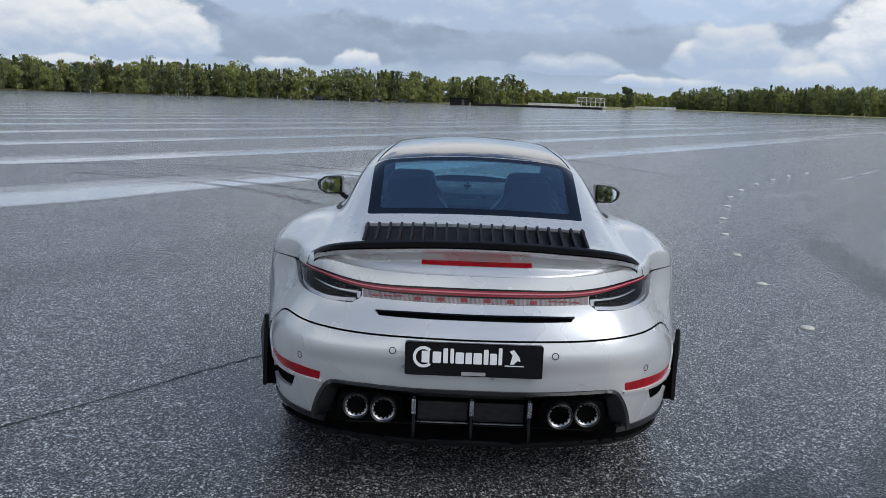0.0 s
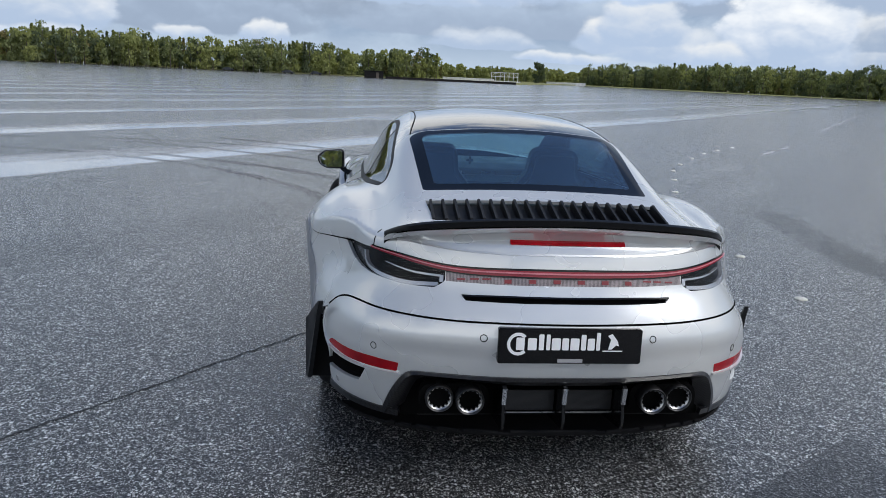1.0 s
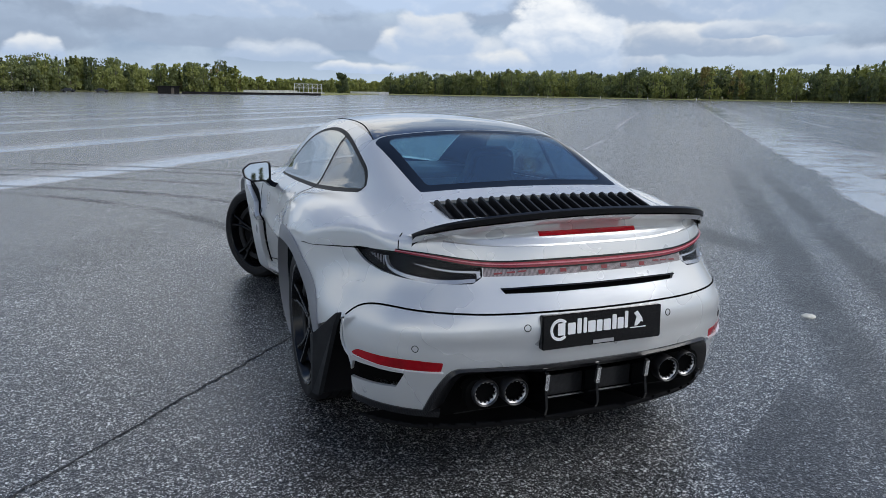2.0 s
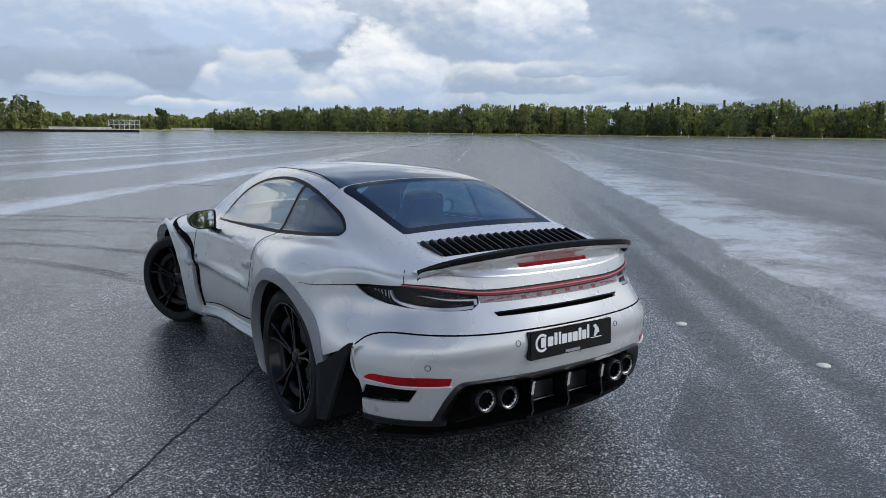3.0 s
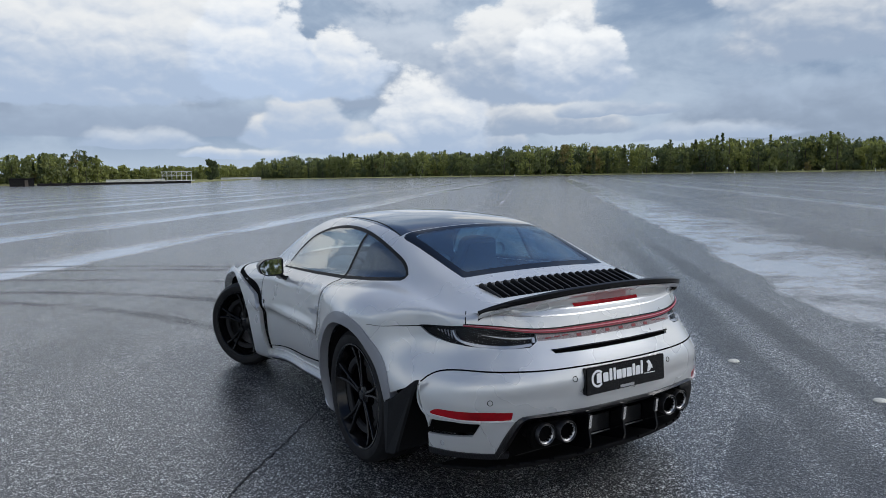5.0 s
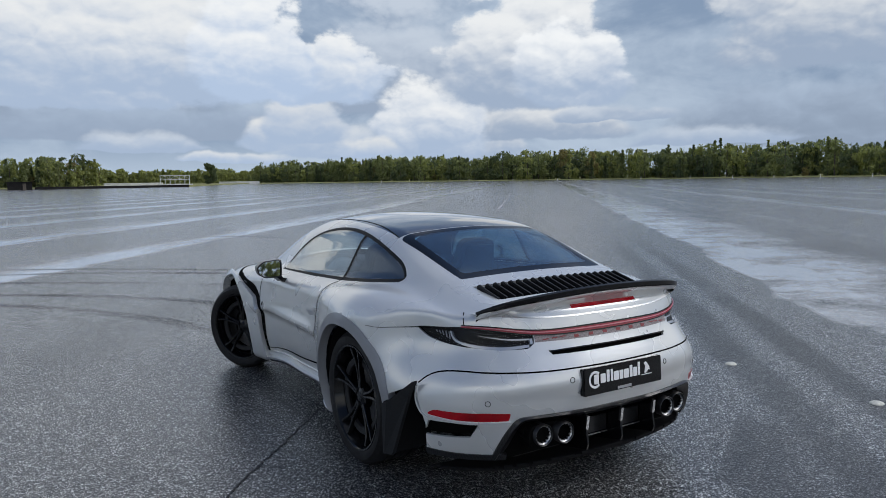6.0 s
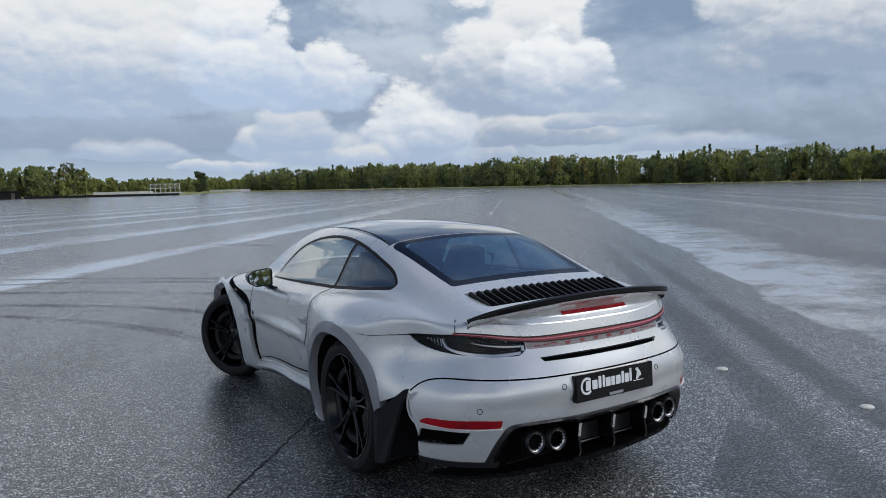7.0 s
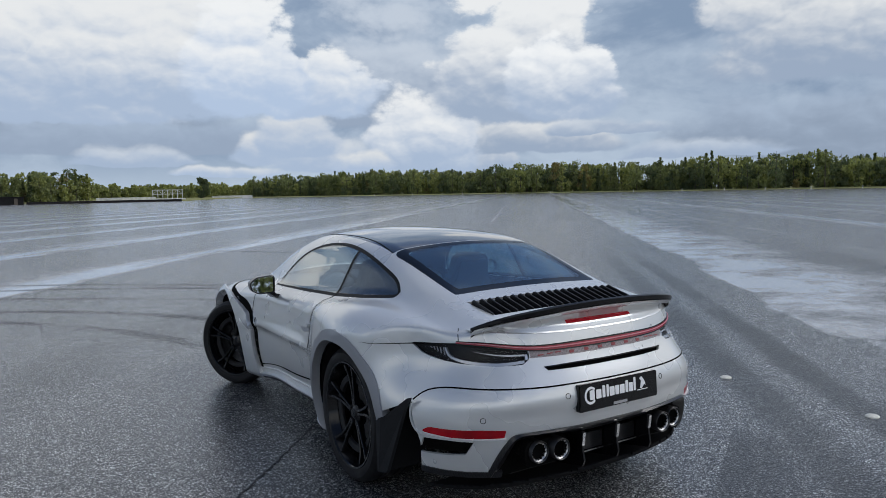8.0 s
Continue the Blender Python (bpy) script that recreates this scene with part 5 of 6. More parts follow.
light_bar = strip("light_bar", BAR + (0, 0, 0.002), (0.008, 0.022, 0.008), REDBAR, car, "glossy red light bar across the tail", 0.006)
# thin pink strip paints the gloss highlight along the bar
strip("bar_highlight", BAR + (0, 0, 0.004), (0.002, 0.006, 0.002), BARGLINT, light_bar, "painted pale pink highlight along the light bar", 0.009)
for k, x in enumerate((-0.225, -0.135, -0.045, 0.045, 0.135, 0.225)):
    strip("red_mark", [(x - 0.013, 0.07, 0.8165), (x + 0.013, 0.07, 0.8165)], 0.014, REDMARK, car, "", 0.002)
for sign in (-1, 1):
    for x in (0.30, 0.345, 0.395):
        strip("red_mark", [(sign * (x - 0.016), 0.09, 0.8185), (sign * (x + 0.016), 0.09, 0.8185)], 0.006, REDMARK, car, "", 0.002)

# diffuser opening, bumper, hatch
DIFF = [(-0.53, 0.470), (0.53, 0.470), (0.595, 0.445), (0.675, 0.05), (-0.675, 0.05), (-0.595, 0.445)]
cut(shell, DIFF, (0, 2), lambda c, n: c.y < 0.7 and n.y < 0.9)
BUMPER = [(-0.93, 0.05), (0.93, 0.05), (0.895, 0.595), (0.858, 0.643), (0.808, 0.674), (0.745, 0.684), (0.62, 0.6795), (0.3, 0.677), (-0.3, 0.677), (-0.62, 0.6795), (-0.745, 0.684), (-0.808, 0.674), (-0.858, 0.643), (-0.895, 0.595)]
panel("rear_bumper", lift(shell, BUMPER, (0, 2), lambda c, n: c.y < 0.56 and n.y < 0.5), (PAINT, LINER), car, "silver rear bumper")
strip("bumper_gap", [(-0.893, 0.472, 0.60), (-0.858, 0.43, 0.643), (-0.808, 0.34, 0.676), (-0.72, 0.20, 0.685), (-0.55, 0.08, 0.681), (-0.26, 0.012, 0.678), (0, 0.0, 0.677), (0.26, 0.012, 0.678), (0.55, 0.08, 0.681), (0.72, 0.20, 0.685), (0.808, 0.34, 0.676), (0.858, 0.43, 0.643), (0.893, 0.472, 0.60)], 0.0075, GAP, car, "", 0.001)
GRILLE = [(-0.494, 0.572), (0.494, 0.572), (0.470, 0.355), (-0.470, 0.355)]
grille = panel("engine_grille", lift(shell, GRILLE, (0, 1), above), (SATIN, LINER), car, "black engine grille with upright fins", 0.01, -0.02)
for k in range(20):
    x = -0.475 + k * 0.95 / 19
    z = on_top([x * 0.99, x * 0.97], [0.53, 0.36])[:, 2]
    bm = plate_bm([(0.555, z[0] - 0.02), (0.553, z[0] + 0.014), (0.535, z[0] + 0.023), (0.50, z[0] + 0.012), (0.365, z[1] + 0.006), (0.36, z[1] - 0.03)], "x", -0.005, 0.005, 0.001, 1)
    bm.transform(Matrix.Translation((x, 0, 0)))
    part("fin", bm, SATIN, grille)
for sign in (-1, 1):
    strip("hatch_gap", [(sign * 0.712, 0.33, 0.868), (sign * 0.690, 0.35, 0.895), (sign * 0.670, 0.38, 0.915)], 0.004, GAP, car)
    strip("roof_gap", [(sign * 0.53, 1.32, 1.235), (sign * 0.485, 1.65, 1.283), (sign * 0.465, 2.0, 1.30), (sign * 0.46, 2.5, 1.28)], 0.006, GAP, car)
panel("body", skin_of(shell.polys), (PAINT, LINER), car, "silver painted bodyshell")


# -- spoiler: a ducktail with a black blade on top --
def build_spoiler():
    xs = np.linspace(-0.668, 0.668, 57)
    s = np.abs(xs) / 0.668
    lip_y = 0.072 + 0.035 * s ** 2 + 0.17 * s ** 7
    lip_z = 1.047 - 0.045 * s ** 2 - 0.060 * s ** 9
    front_y = lip_y + 0.012 + 0.235 * (1 - s ** 3)
    deck = on_top(xs, front_y)
    under = on_tail(xs, np.full(xs.shape, 0.905) + 0.015 * s ** 4)
    light = on_tail(xs, np.full(xs.shape, 0.945))
    blade, tail = [], []
    for i, x in enumerate(xs):
        f = 1 - s[i] ** 6
        ly, lz = lip_y[i], lip_z[i]
        dz = deck[i][2]
        mid = (x, ly + 0.45 * (front_y[i] - ly), lz * 0.55 + dz * 0.45 + 0.008 * f)
        blade.append([(x, front_y[i], dz - 0.01), (x, front_y[i] - 0.004, dz + 0.003), mid, (x, ly + 0.012, lz + 0.001), (x, ly, lz - 0.005), (x, ly + 0.002, lz - 0.012 - 0.014 * f), (x, ly + 0.03, lz - 0.020 - 0.014 * f)])
        ty = under[i][1]
        tail.append([(x, ly + 0.005, lz - 0.020 - 0.012 * f), (x, ly + 0.020 * f + 0.006, lz - 0.034 - 0.020 * f), (x, ly + 0.042 * f + 0.006, lz * 0.5 + 0.5 * 0.945 - 0.010), (x, light[i][1] * (1 - f) + f * (ly + 0.066), 0.945 * f + (lz - 0.03) * (1 - f)), (x, ty + 0.012, 0.925 * f + (lz - 0.035) * (1 - f)), (x, ty - 0.002, under[i][2] * f + (lz - 0.045) * (1 - f)), (x, ty + 0.03, under[i][2] - 0.03)])
    for name, rows, mat, label in (("spoiler_blade", blade, SPOILERBLACK, "gloss black carbon spoiler blade"), ("spoiler_tail", tail, PAINT, "silver ducktail under the blade")):
        m = len(rows[0])
        verts = [p for r in rows for p in r]
        faces = [(i * m + k, i * m + k + 1, (i + 1) * m + k + 1, (i + 1) * m + k) for i in range(len(rows) - 1) for k in range(m - 1)]
        ob = pydata(name, verts, faces, mat, car, label)
        ob.data.set_sharp_from_angle(angle=radians(50))
    # third brake light, in the hollow of the tail
    bm = bmesh.new()
    cols = []
    for i in range(len(xs)):
        if abs(xs[i]) < 0.235:
            zs, ys = [q[2] for q in tail[i][2:6]][::-1], [q[1] for q in tail[i][2:6]][::-1]
            levels = (0.955, 0.948, 0.941)
            skin = on_tail(np.full(3, xs[i]), np.array(levels))[:, 1]
            front = [min(float(np.interp(z, zs, ys)), float(w)) - 0.003 for z, w in zip(levels, skin)]
            col = [(front[0] + 0.005, 0.956), *zip(front, levels), (front[2] + 0.005, 0.940)]
            cols.append([bm.verts.new((xs[i], y, z)) for y, z in col])
    for a, c in zip(cols, cols[1:]):
        for k in range(4):
            bm.faces.new((a[k], a[k + 1], c[k + 1], c[k]))
    bm.faces.new(cols[0])
    bm.faces.new(cols[-1][::-1])
    bmesh.ops.recalc_face_normals(bm, faces=bm.faces)
    part("brake_light", bm, RED, car, "long red third brake light")


build_spoiler()


# -- diffuser and exhausts --
def build_diffuser():
    diff = new("diffuser")
    diff.parent = car
    tagged(diff, "black carbon diffuser round four exhaust pipes")
    back = plate_bm([(-0.60, 0.25), (0.60, 0.25), (0.60, 0.46), (-0.60, 0.46)], "y", 0.17, 0.20)
    part("back_panel", back, GAP, diff)
    part("under_tray", plate_bm([(-0.52, 0.19), (0.52, 0.19), (0.58, 0.75), (-0.58, 0.75)], "z", 0.235, 0.25), SATIN, diff)
    # surround: an arch of carbon with a stepped section
    outer = [(-0.668, 0.255), (-0.60, 0.435), (-0.575, 0.462), (-0.52, 0.470), (-0.2, 0.470), (0, 0.470), (0.2, 0.470), (0.52, 0.470), (0.575, 0.462), (0.60, 0.435), (0.668, 0.255)]
    inner = [(-0.585, 0.255), (-0.545, 0.40), (-0.530, 0.425), (-0.50, 0.434), (-0.2, 0.434), (0, 0.434), (0.2, 0.434), (0.50, 0.434), (0.530, 0.425), (0.545, 0.40), (0.585, 0.255)]
    o3 = smooth_path([(p[0], 0, p[1]) for p in outer], 0.02)
    n = len(o3)
    i3 = smooth_path([(p[0], 0, p[1]) for p in inner], 0.001)
    i3 = i3[np.linspace(0, len(i3) - 1, n).astype(int)]
    oy = on_tail(o3[:, 0], o3[:, 2])[:, 1]
    verts, faces = [], []
    for k in range(n):
        a, c = o3[k], i3[k]
        m = (a + c) / 2
        y = oy[k]
        verts += [(a[0], y + 0.01, a[2]), (a[0], y - 0.008, a[2]), (a[0] * 0.8 + c[0] * 0.2, y - 0.022, a[2] * 0.8 + c[2] * 0.2), (m[0], y - 0.014, m[2]), (c[0], y + 0.012, c[2]), (c[0], y + 0.12, c[2] - 0.004)]
    for k in range(n - 1):
        for q in range(5):
            faces.append((k * 6 + q, k * 6 + q + 1, k * 6 + 7 + q, k * 6 + 6 + q))
    ob = pydata("surround", verts, faces, CARBON, diff, "carbon surround of the diffuser")
    ob.data.set_sharp_from_angle(angle=radians(25))
    for x in (-0.225, 0.0, 0.225):
        part("strake", plate_bm([(-0.005, 0.435), (0.03, 0.45), (0.20, 0.45), (0.25, 0.22), (0.0, 0.27), (-0.012, 0.30), (0.0, 0.36)], "x", x - 0.006, x + 0.006, 0.002, 1), BLACK, diff, smooth=False)
        part("strake_tip", plate_bm([(-0.010, 0.436), (0.004, 0.440), (0.010, 0.37), (-0.002, 0.37)], "x", x - 0.008, x + 0.008), CHROME, diff, "bright tip of the strake", smooth=False)
    for x in (-0.113, 0.113):
        part("mesh_panel", plate_bm([(x - 0.10, 0.305), (x + 0.10, 0.305), (x + 0.10, 0.385), (x - 0.10, 0.385)], "y", 0.09, 0.10), WEAVE, diff, "woven carbon mesh panel", smooth=False)
        part("mesh_edge", box((0.205, 0.008, 0.004), (x, 0.075, 0.303), 0.001), STEEL, diff)
    for sign in (-1, 1):
        for x in (0.456, 0.346):
            pipe = new("exhaust_pipe")
            pipe.parent = diff
            pipe.matrix_basis = pose(sign * x, 0.015 + (0.025 if x > 0.4 else 0.0), 0.374)
            tagged(pipe, "round dark exhaust pipe with a bright toothed ring")
            part("tube", lathe([(0.046, 0.0), (0.050, -0.004), (0.053, 0.0), (0.053, 0.16), (0.046, 0.16), (0.045, 0.012)], 36, "y"), PIPE, pipe)
            bm = bmesh.new()
            count = 14
            for i in range(count):
                a0, a1 = (i - 0.36) * math.tau / count, (i + 0.36) * math.tau / count
                o = [(0.0455 * math.cos(a), y, 0.0455 * math.sin(a)) for y in (0.006, 0.02) for a in (a0, a1)]
                q = [(0.037 * math.cos(a), y, 0.037 * math.sin(a)) for y in (0.010, 0.02) for a in (a0 * 0.7 + a1 * 0.3, a0 * 0.3 + a1 * 0.7)]
                vs = [bm.verts.new(p) for p in o + q]
                for f in ((0, 1, 5, 4), (2, 6, 7, 3), (4, 5, 7, 6), (0, 4, 6, 2), (1, 3, 7, 5)):
                    bm.faces.new([vs[w] for w in f])
            bmesh.ops.recalc_face_normals(bm, faces=bm.faces)
            part("toothed_ring", bm, STEEL, pipe, "", smooth=False)
            part("inner_ring", lathe([(0.0455, 0.004), (0.041, 0.008), (0.0455, 0.014)], 36, "y"), STEEL, pipe)
            part("bore", lathe([(0.0, 0.12), (0.045, 0.12), (0.045, 0.13), (0.0, 0.13)], 24, "y"), GAP, pipe)
        part("pipe_bezel", plate_bm(rounded([(sign * 0.53, 0.305), (sign * 0.53, 0.425), (sign * 0.27, 0.425), (sign * 0.27, 0.305)], 0.05), "y", 0.06, 0.10), GAP, diff, smooth=False)


def lathe(profile, steps=48, axis="x", bm=None):
    """A turned form from (radius, along) points."""
    own = bmesh.new()
    rings = []
    for i in range(steps):
        a = i * math.tau / steps
        rings.append([own.verts.new((h, r * math.cos(a), r * math.sin(a)) if axis == "x" else (r * math.cos(a), h, r * math.sin(a))) for r, h in profile])
    for i in range(steps):
        p, q = rings[i], rings[(i + 1) % steps]
        for k in range(len(profile) - 1):
            own.faces.new([p[k], p[k + 1], q[k + 1], q[k]])
    bmesh.ops.remove_doubles(own, verts=own.verts, dist=1e-5)
    bmesh.ops.recalc_face_normals(own, faces=own.faces)
    return merge(bm, own)


build_diffuser()


# -- plate, sensors --
def build_plate():
    plate = new("number_plate")
    plate.parent = car
    plate.matrix_basis = pose(0, -0.012, 0.604, -3)
    tagged(plate, "black plate with a row of white shapes in a black holder")
    part("holder", plate_bm(rounded([(-0.263, -0.066), (0.263, -0.066), (0.263, 0.064), (-0.263, 0.064)], 0.01), "y", -0.004, 0.022, 0.002), BLACK, plate)
    part("panel", plate_bm(rounded([(-0.258, -0.044), (0.258, -0.044), (0.258, 0.061), (-0.258, 0.061)], 0.006), "y", -0.0065, -0.002), BLACK, plate)
    # a plain mark in place of lettering
    def block(name, pts, mat=WHITE):
        part(name, plate_bm(pts, "y", -0.0085, -0.006), mat, plate, smooth=False)
    bm = bmesh.new()
    rows = []
    for i in range(25):
        a = radians(45 + 270 * i / 24)
        rows.append([bm.verts.new((-0.192 + r * 1.0 * math.cos(a), y, 0.008 + r * 1.05 * math.sin(a))) for r, y in ((0.040, -0.0085), (0.029, -0.0085), (0.029, -0.006), (0.040, -0.006))])
    for p, q in zip(rows, rows[1:]):
        for k in range(4):
            bm.faces.new((p[k], p[(k + 1) % 4], q[(k + 1) % 4], q[k]))
    bmesh.ops.recalc_face_normals(bm, faces=bm.faces)
    part("white_arc", bm, WHITE, plate, smooth=False)
    bars = [(-0.184, 0.030, 0.046), (-0.141, 0.032, 0.044), (-0.108, 0.018, 0.058), (-0.083, 0.014, 0.058), (-0.054, 0.032, 0.044), (-0.020, 0.024, 0.044), (0.014, 0.032, 0.044), (0.046, 0.018, 0.058), (0.074, 0.026, 0.044), (0.100, 0.014, 0.066)]
    for x, w, h in bars:
        block("white_bar", rounded([(x - w / 2, -0.014), (x + w / 2, -0.014), (x + w / 2, -0.014 + h), (x - w / 2, -0.014 + h)], 0.004, 3))
    block("white_shape", [(0.138, -0.010), (0.150, -0.010), (0.166, 0.006), (0.176, 0.002), (0.172, 0.020), (0.150, 0.048), (0.134, 0.040), (0.146, 0.026)])
    block("white_line", [(0.118, -0.018), (0.190, -0.018), (0.190, -0.0145), (0.118, -0.0145)])
    block("grey_bar", [(-0.046, -0.060), (0.046, -0.060), (0.046, -0.047), (-0.046, -0.047)], PALE)


build_plate()
for x, z in ((0.312, 0.624), (0.70, 0.540)):
    for sign in (-1, 1):
        q = on_tail([sign * x], [z])
        n = Vector(shape_normal(q)[0])
        bm = ring_bm(0.0125, 0.0016)
        bm.transform(Matrix.Translation(q[0]) @ n.to_track_quat("-Y", "Z").to_matrix().to_4x4())
        part("parking_sensor", bm, GAP, car, "small round parking sensor")


# -- wheels --
def build_wheel(radius, width, x, y, side, turn):
    """Wheel with its outer face towards -x before turning."""
    w = new("wheel")
    w.parent = car
    w.matrix_basis = pose(x, y, radius - 0.004, 0, 0, turn) @ (pose(0, 0, 0, 0, 0, 180) if side > 0 else Matrix())
    tagged(w, "black five-spoke alloy wheel with low-profile tyre")
    rim, h = radius - 0.083, width / 2
    tread = [(radius - 0.004, -h + 0.03), (radius, -h + 0.05)]
    for g in (-0.07, -0.025, 0.025, 0.07):
        tread += [(radius, g - 0.006), (radius - 0.007, g - 0.004), (radius - 0.007, g + 0.004), (radius, g + 0.006)]
    tread += [(radius, h - 0.05), (radius - 0.004, h - 0.03)]
    part("tyre", lathe([(rim, -h + 0.024), (rim + 0.008, -h + 0.008), (rim + 0.022, -h + 0.002), (radius - 0.045, -h), (radius - 0.030, -h + 0.001), (radius - 0.028, -h + 0.004), (radius - 0.014, -h + 0.014)] + tread + [(radius - 0.014, h - 0.012), (radius - 0.04, h), (rim + 0.02, h), (rim, h - 0.02)], 64), RUBBER, w, "black low-profile tyre")
    part("rim", lathe([(rim + 0.010, -h + 0.012), (rim + 0.006, -h + 0.004), (rim - 0.004, -h + 0.006), (rim - 0.010, -h + 0.014), (rim - 0.012, -h + 0.03), (rim - 0.028, -h + 0.05), (rim - 0.034, h * 0.5), (rim - 0.01, h - 0.01)], 64), BLACK, w, "gloss black rim")
    hub_x, rim_x = -h + 0.060, -h + 0.022
    for i in range(5):
        a = math.tau * i / 5 + 0.32
        bm = bmesh.new()
        def at(r, da, d):
            return (d, r * math.cos(a + da), r * math.sin(a + da))
        for s in (-1, 1):
            beam(bm, [at(0.05, s * 0.16, hub_x), at(0.10, s * 0.11, hub_x - 0.004), at(0.16, s * 0.10, hub_x - 0.012), at(0.22, s * 0.135, hub_x - 0.022), at(rim - 0.012, s * 0.17, rim_x)], (0.026, 0.022, 0.020, 0.020, 0.024), (0.035, 0.032, 0.028, 0.024, 0.022), (-1, 0, 0))
        bmesh.ops.recalc_face_normals(bm, faces=bm.faces)
        bmesh.ops.bevel(bm, geom=bm.edges[:], offset=0.003, segments=1, affect="EDGES")
        part("spoke", bm, BLACK, w)
    part("inner_ring", lathe([(0.178, hub_x - 0.006), (0.182, hub_x - 0.012), (0.212, hub_x - 0.016), (0.216, hub_x - 0.010), (0.212, hub_x + 0.006), (0.180, hub_x + 0.008), (0.178, hub_x - 0.006)], 64), SATIN, w, "satin black ring behind the spokes")
    part("centre_cap", lathe([(0.0, hub_x - 0.022), (0.026, hub_x - 0.02), (0.032, hub_x - 0.014), (0.062, hub_x - 0.008), (0.070, hub_x + 0.03), (0.0, hub_x + 0.03)], 32), BLACK, w)
    part("brake_disc", lathe([(0.09, 0.0), (0.195, -0.004), (0.197, 0.0), (0.197, 0.026), (0.195, 0.03), (0.09, 0.03)], 48), DISC, w, "grey brake disc")
    part("back_plate", lathe([(0.0, 0.045), (rim - 0.03, 0.045), (rim - 0.03, 0.055), (0.0, 0.055)], 40), LINER, w)
    caliper = bmesh.new()
    rows = []
    for k in range(9):
        a = radians(-50 + 100 * k / 8) + (0 if y > 2 else math.pi)
        rows.append([caliper.verts.new((d, r * math.cos(a), r * math.sin(a))) for r, d in ((0.135, -0.03), (0.205, -0.035), (0.215, -0.02), (0.215, 0.05), (0.135, 0.05))])
    for p, q in zip(rows, rows[1:]):
        for k in range(5):
            caliper.faces.new((p[k], p[(k + 1) % 5], q[(k + 1) % 5], q[k]))
    caliper.faces.new(rows[0])
    caliper.faces.new(rows[-1][::-1])
    bmesh.ops.recalc_face_normals(caliper, faces=caliper.faces)
    part("brake_caliper", caliper, SATIN, w)
    return w


for x, y, r, wd, turn in ((-0.80, REAR - 0.014, 0.372, 0.31, 0), (0.80, REAR - 0.014, 0.372, 0.31, 0), (-0.812, FRONT, 0.355, 0.26, 31), (0.80, FRONT, 0.355, 0.26, 28)):
    build_wheel(r, wd, x, y, 1 if x > 0 else -1, turn)
for sign in (-1, 1):
    for y, r in ((REAR, 0.43), (FRONT, 0.42)):
        bm = bmesh.new()
        rows = []
        for k in range(25):
            a = math.pi * k / 24
            rows.append([bm.verts.new((sign * d, y + r * math.cos(a), max(0.20, HUB + r * math.sin(a)))) for d in (0.93, 0.52)] + [bm.verts.new((sign * 0.52, y + 0.6 * r * math.cos(a), 0.20))])
        for p, q in zip(rows, rows[1:]):
            bm.faces.new((p[0], p[1], q[1], q[0]))
            bm.faces.new((p[1], p[2], q[2], q[1]))
        bmesh.ops.recalc_face_normals(bm, faces=bm.faces)
        part("wheel_arch_liner", bm, LINER, car)


# -- mirrors --
def build_mirror(sign):
    m = new("door_mirror")
    m.parent = car
    m.matrix_basis = pose(sign * 0.975, 2.47, 0.955, 0, 0, sign * 4)
    tagged(m, "black door mirror on a short arm")
    out = rounded([(sign * -0.085, 0.072), (sign * 0.045, 0.058), (sign * 0.095, 0.018), (sign * 0.080, -0.035), (sign * 0.030, -0.062), (sign * -0.085, -0.058)], [0.03, 0.05, 0.03, 0.03, 0.04, 0.02])
    bm = bmesh.new()
    rows = []
    for f, y in ((0.90, -0.046), (1.0, -0.040), (1.02, -0.01), (0.97, 0.04), (0.78, 0.085), (0.42, 0.115), (0.05, 0.125)):
        rows.append([bm.verts.new((p[0] * f, y, p[1] * f)) for p in out])
    n = len(out)
    for a, c in zip(rows, rows[1:]):
        for k in range(n):
            bm.faces.new((a[k], a[(k + 1) % n], c[(k + 1) % n], c[k]))
    inner = [bm.verts.new((p[0] * 0.86, -0.032, p[1] * 0.86)) for p in out]
    for k in range(n):
        bm.faces.new((inner[k], inner[(k + 1) % n], rows[0][(k + 1) % n], rows[0][k]))
    bm.faces.new(rows[-1])
    bmesh.ops.recalc_face_normals(bm, faces=bm.faces)
    part("housing", bm, CARBON, m, "black mirror housing")
    glass = plate_bm([(p[0] * 0.88, p[1] * 0.88) for p in out], "y", -0.034, -0.028)
    glass.transform(pose(0, 0, 0, -4, 0, sign * 6))
    part("mirror_glass", glass, MIRROR, m, "mirror glass", smooth=False)
    bm = bmesh.new()
    beam(bm, [(sign * -0.05, 0.02, -0.045), (sign * -0.09, 0.03, -0.085), (sign * -0.15, 0.05, -0.10)], (0.07, 0.075, 0.10), (0.035, 0.03, 0.03), (0, 0, 1))
    bmesh.ops.recalc_face_normals(bm, faces=bm.faces)
    part("arm", bm, BLACK, m)


build_mirror(-1)
build_mirror(1)


# -- cabin --
def seat_bm(w, h):
    out = rounded([(-w, 0.0), (w, 0.0), (w * 1.02, h * 0.62), (w * 0.62, h * 0.80), (w * 0.55, h), (-w * 0.55, h), (-w * 0.62, h * 0.80), (-w * 1.02, h * 0.62)], [0.05, 0.05, 0.1, 0.05, 0.07, 0.07, 0.05, 0.1])
    return plate_bm(out, "y", -0.06, 0.06, 0.03, 3)


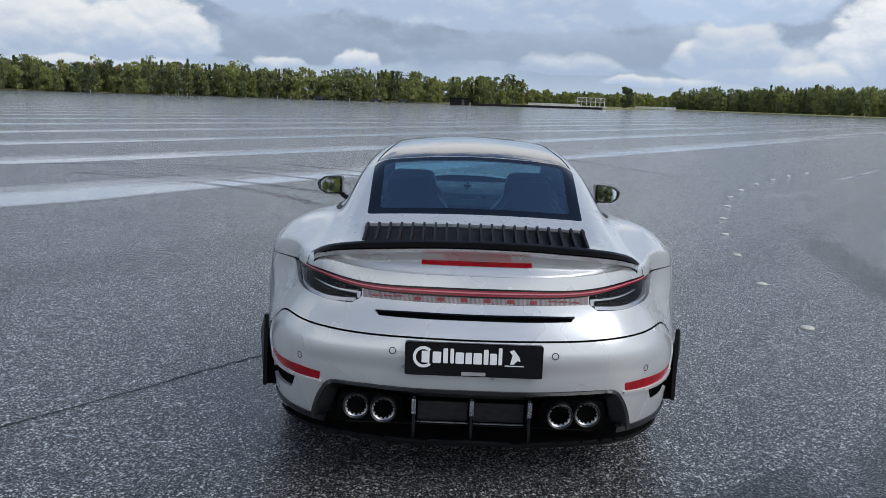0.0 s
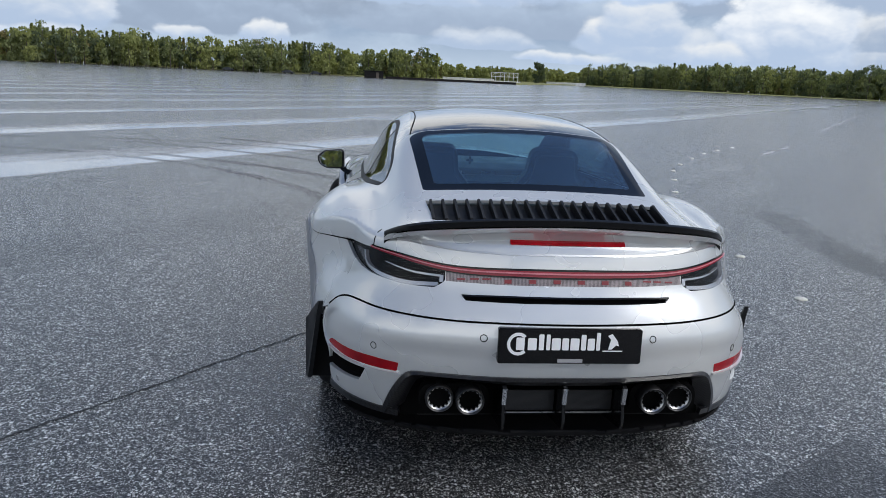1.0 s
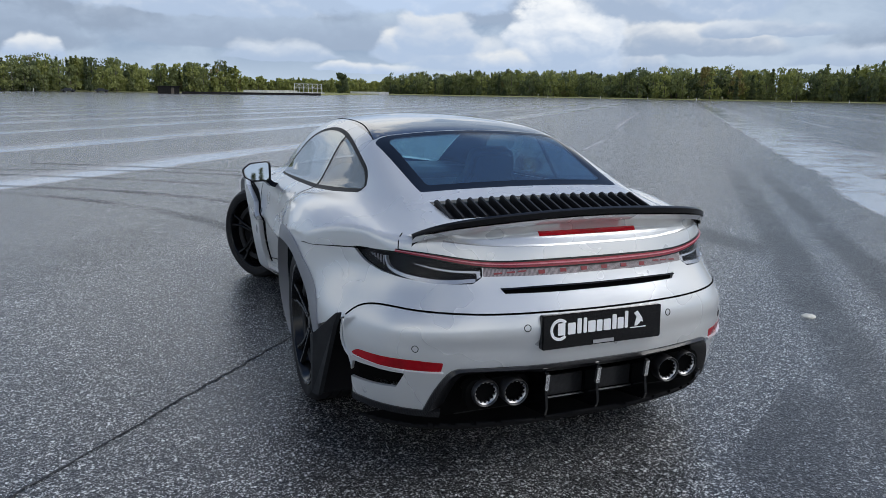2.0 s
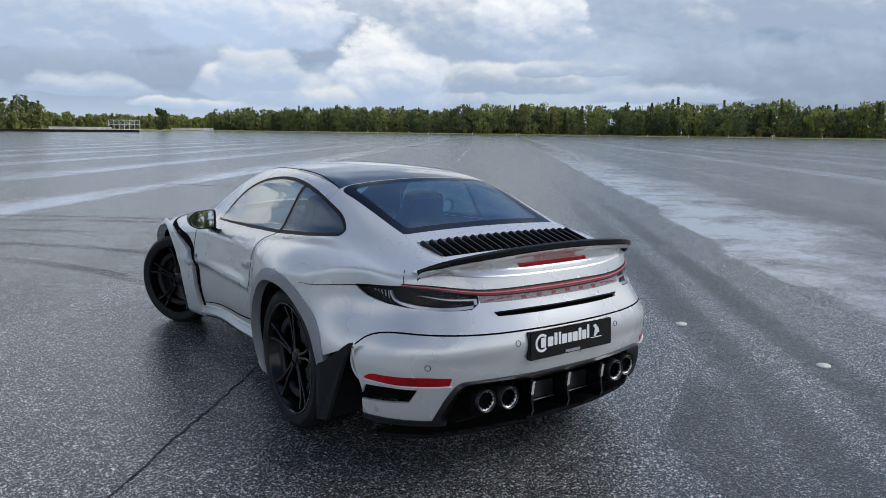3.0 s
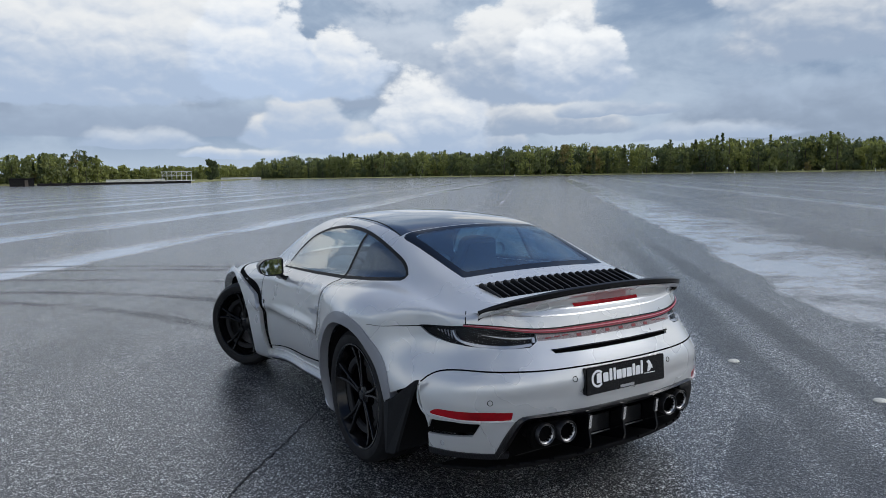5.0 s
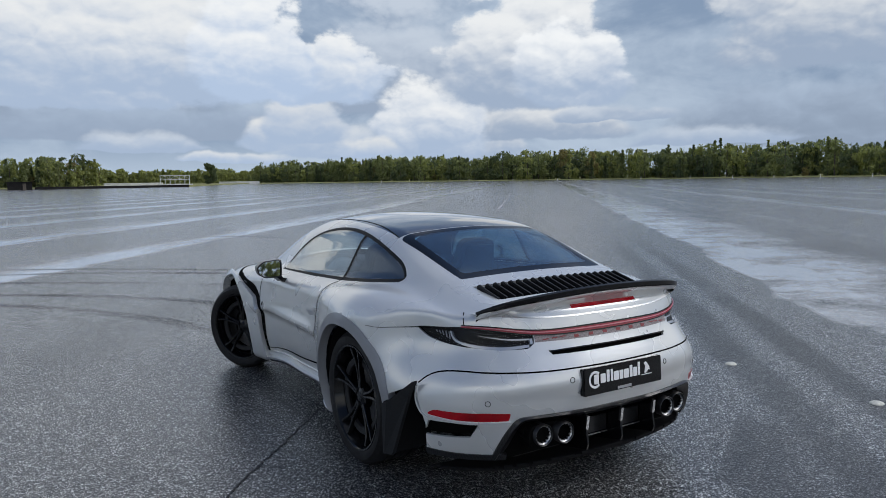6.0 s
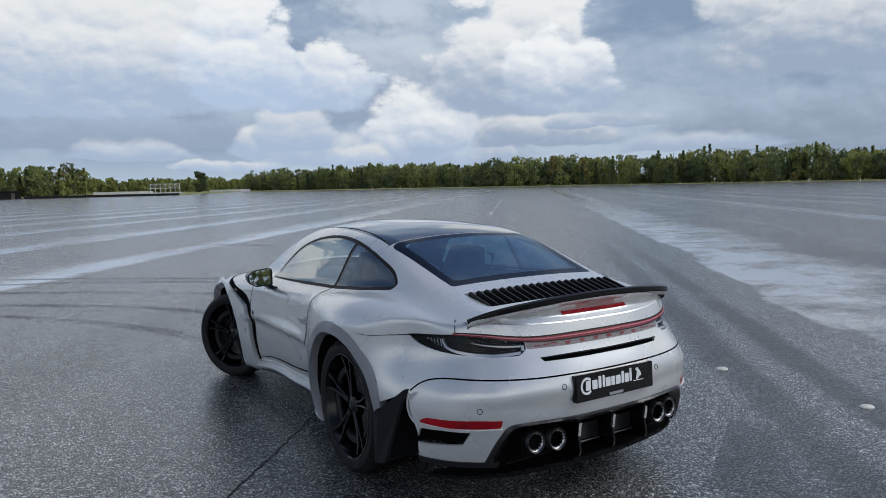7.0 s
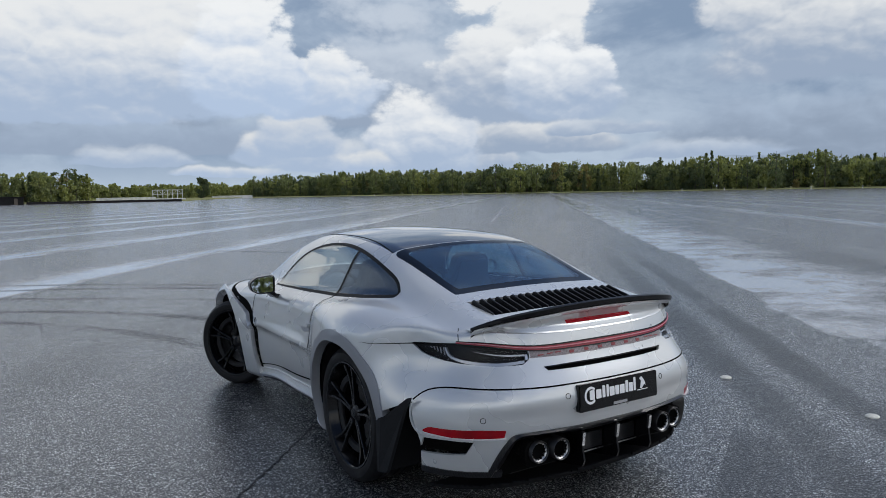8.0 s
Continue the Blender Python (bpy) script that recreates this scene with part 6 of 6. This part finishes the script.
def build_cabin():
    for sign in (-1, 1):
        seat = new("front_seat")
        seat.parent = car
        seat.matrix_basis = pose(sign * 0.36, 1.98, 0.42)
        tagged(seat, "black bucket seat")
        bm = seat_bm(0.25, 0.74)
        bm.transform(pose(0, 0, 0.0, 14))
        part("backrest", bm, LEATHER, seat)
        part("cushion", box((0.48, 0.50, 0.14), (0, 0.25, 0.02), 0.04), LEATHER, seat)
        rear = new("rear_seat")
        rear.parent = car
        rear.matrix_basis = pose(sign * 0.28, 1.22, 0.48)
        tagged(rear, "small black rear seat")
        bm = plate_bm(rounded([(-0.24, 0), (0.24, 0), (0.22, 0.50), (-0.22, 0.50)], 0.06), "y", -0.05, 0.05, 0.03)
        bm.transform(pose(0, 0, 0, 18))
        part("backrest", bm, LEATHER, rear)
        part("cushion", box((0.46, 0.36, 0.1), (0, 0.2, 0.0), 0.03), LEATHER, rear)
    part("parcel_shelf", box((1.10, 0.50, 0.02), (0, 0.92, 0.93), 0.005), LEATHER, car)
    part("cabin_floor", box((1.50, 2.6, 0.03), (0, 2.05, 0.26)), LINER, car)
    part("dashboard", plate_bm(rounded([(2.72, 0.62), (2.66, 0.78), (2.72, 0.89), (2.86, 0.915), (3.3, 0.92), (3.35, 0.62)], 0.03), "x", -0.68, 0.68, 0.01), LEATHER, car, "black dashboard")
    bm = box((0.05, 0.06, 0.055), (0, 2.80, 0.94), 0.018)
    part("dash_clock", bm, LEATHER, car, "round clock on the dashboard")
    for x in (-0.12, 0.12):
        part("air_vent", box((0.10, 0.01, 0.035), (x, 2.672, 0.86), 0.004), STEEL, car)
    part("dash_strip", box((1.28, 0.01, 0.05), (0, 2.668, 0.83), 0.003), PALEDASH, car, "pale strip across the dashboard")
    bm = ring_bm(0.175, 0.016, 40)
    bm.transform(Matrix.Translation((-0.36, 2.52, 0.84)) @ pose(0, 0, 0, -22))
    part("steering_wheel", bm, LEATHER, car, "black steering wheel")
    part("tunnel", box((0.22, 1.2, 0.30), (0, 2.2, 0.42), 0.04), LEATHER, car)


build_cabin()
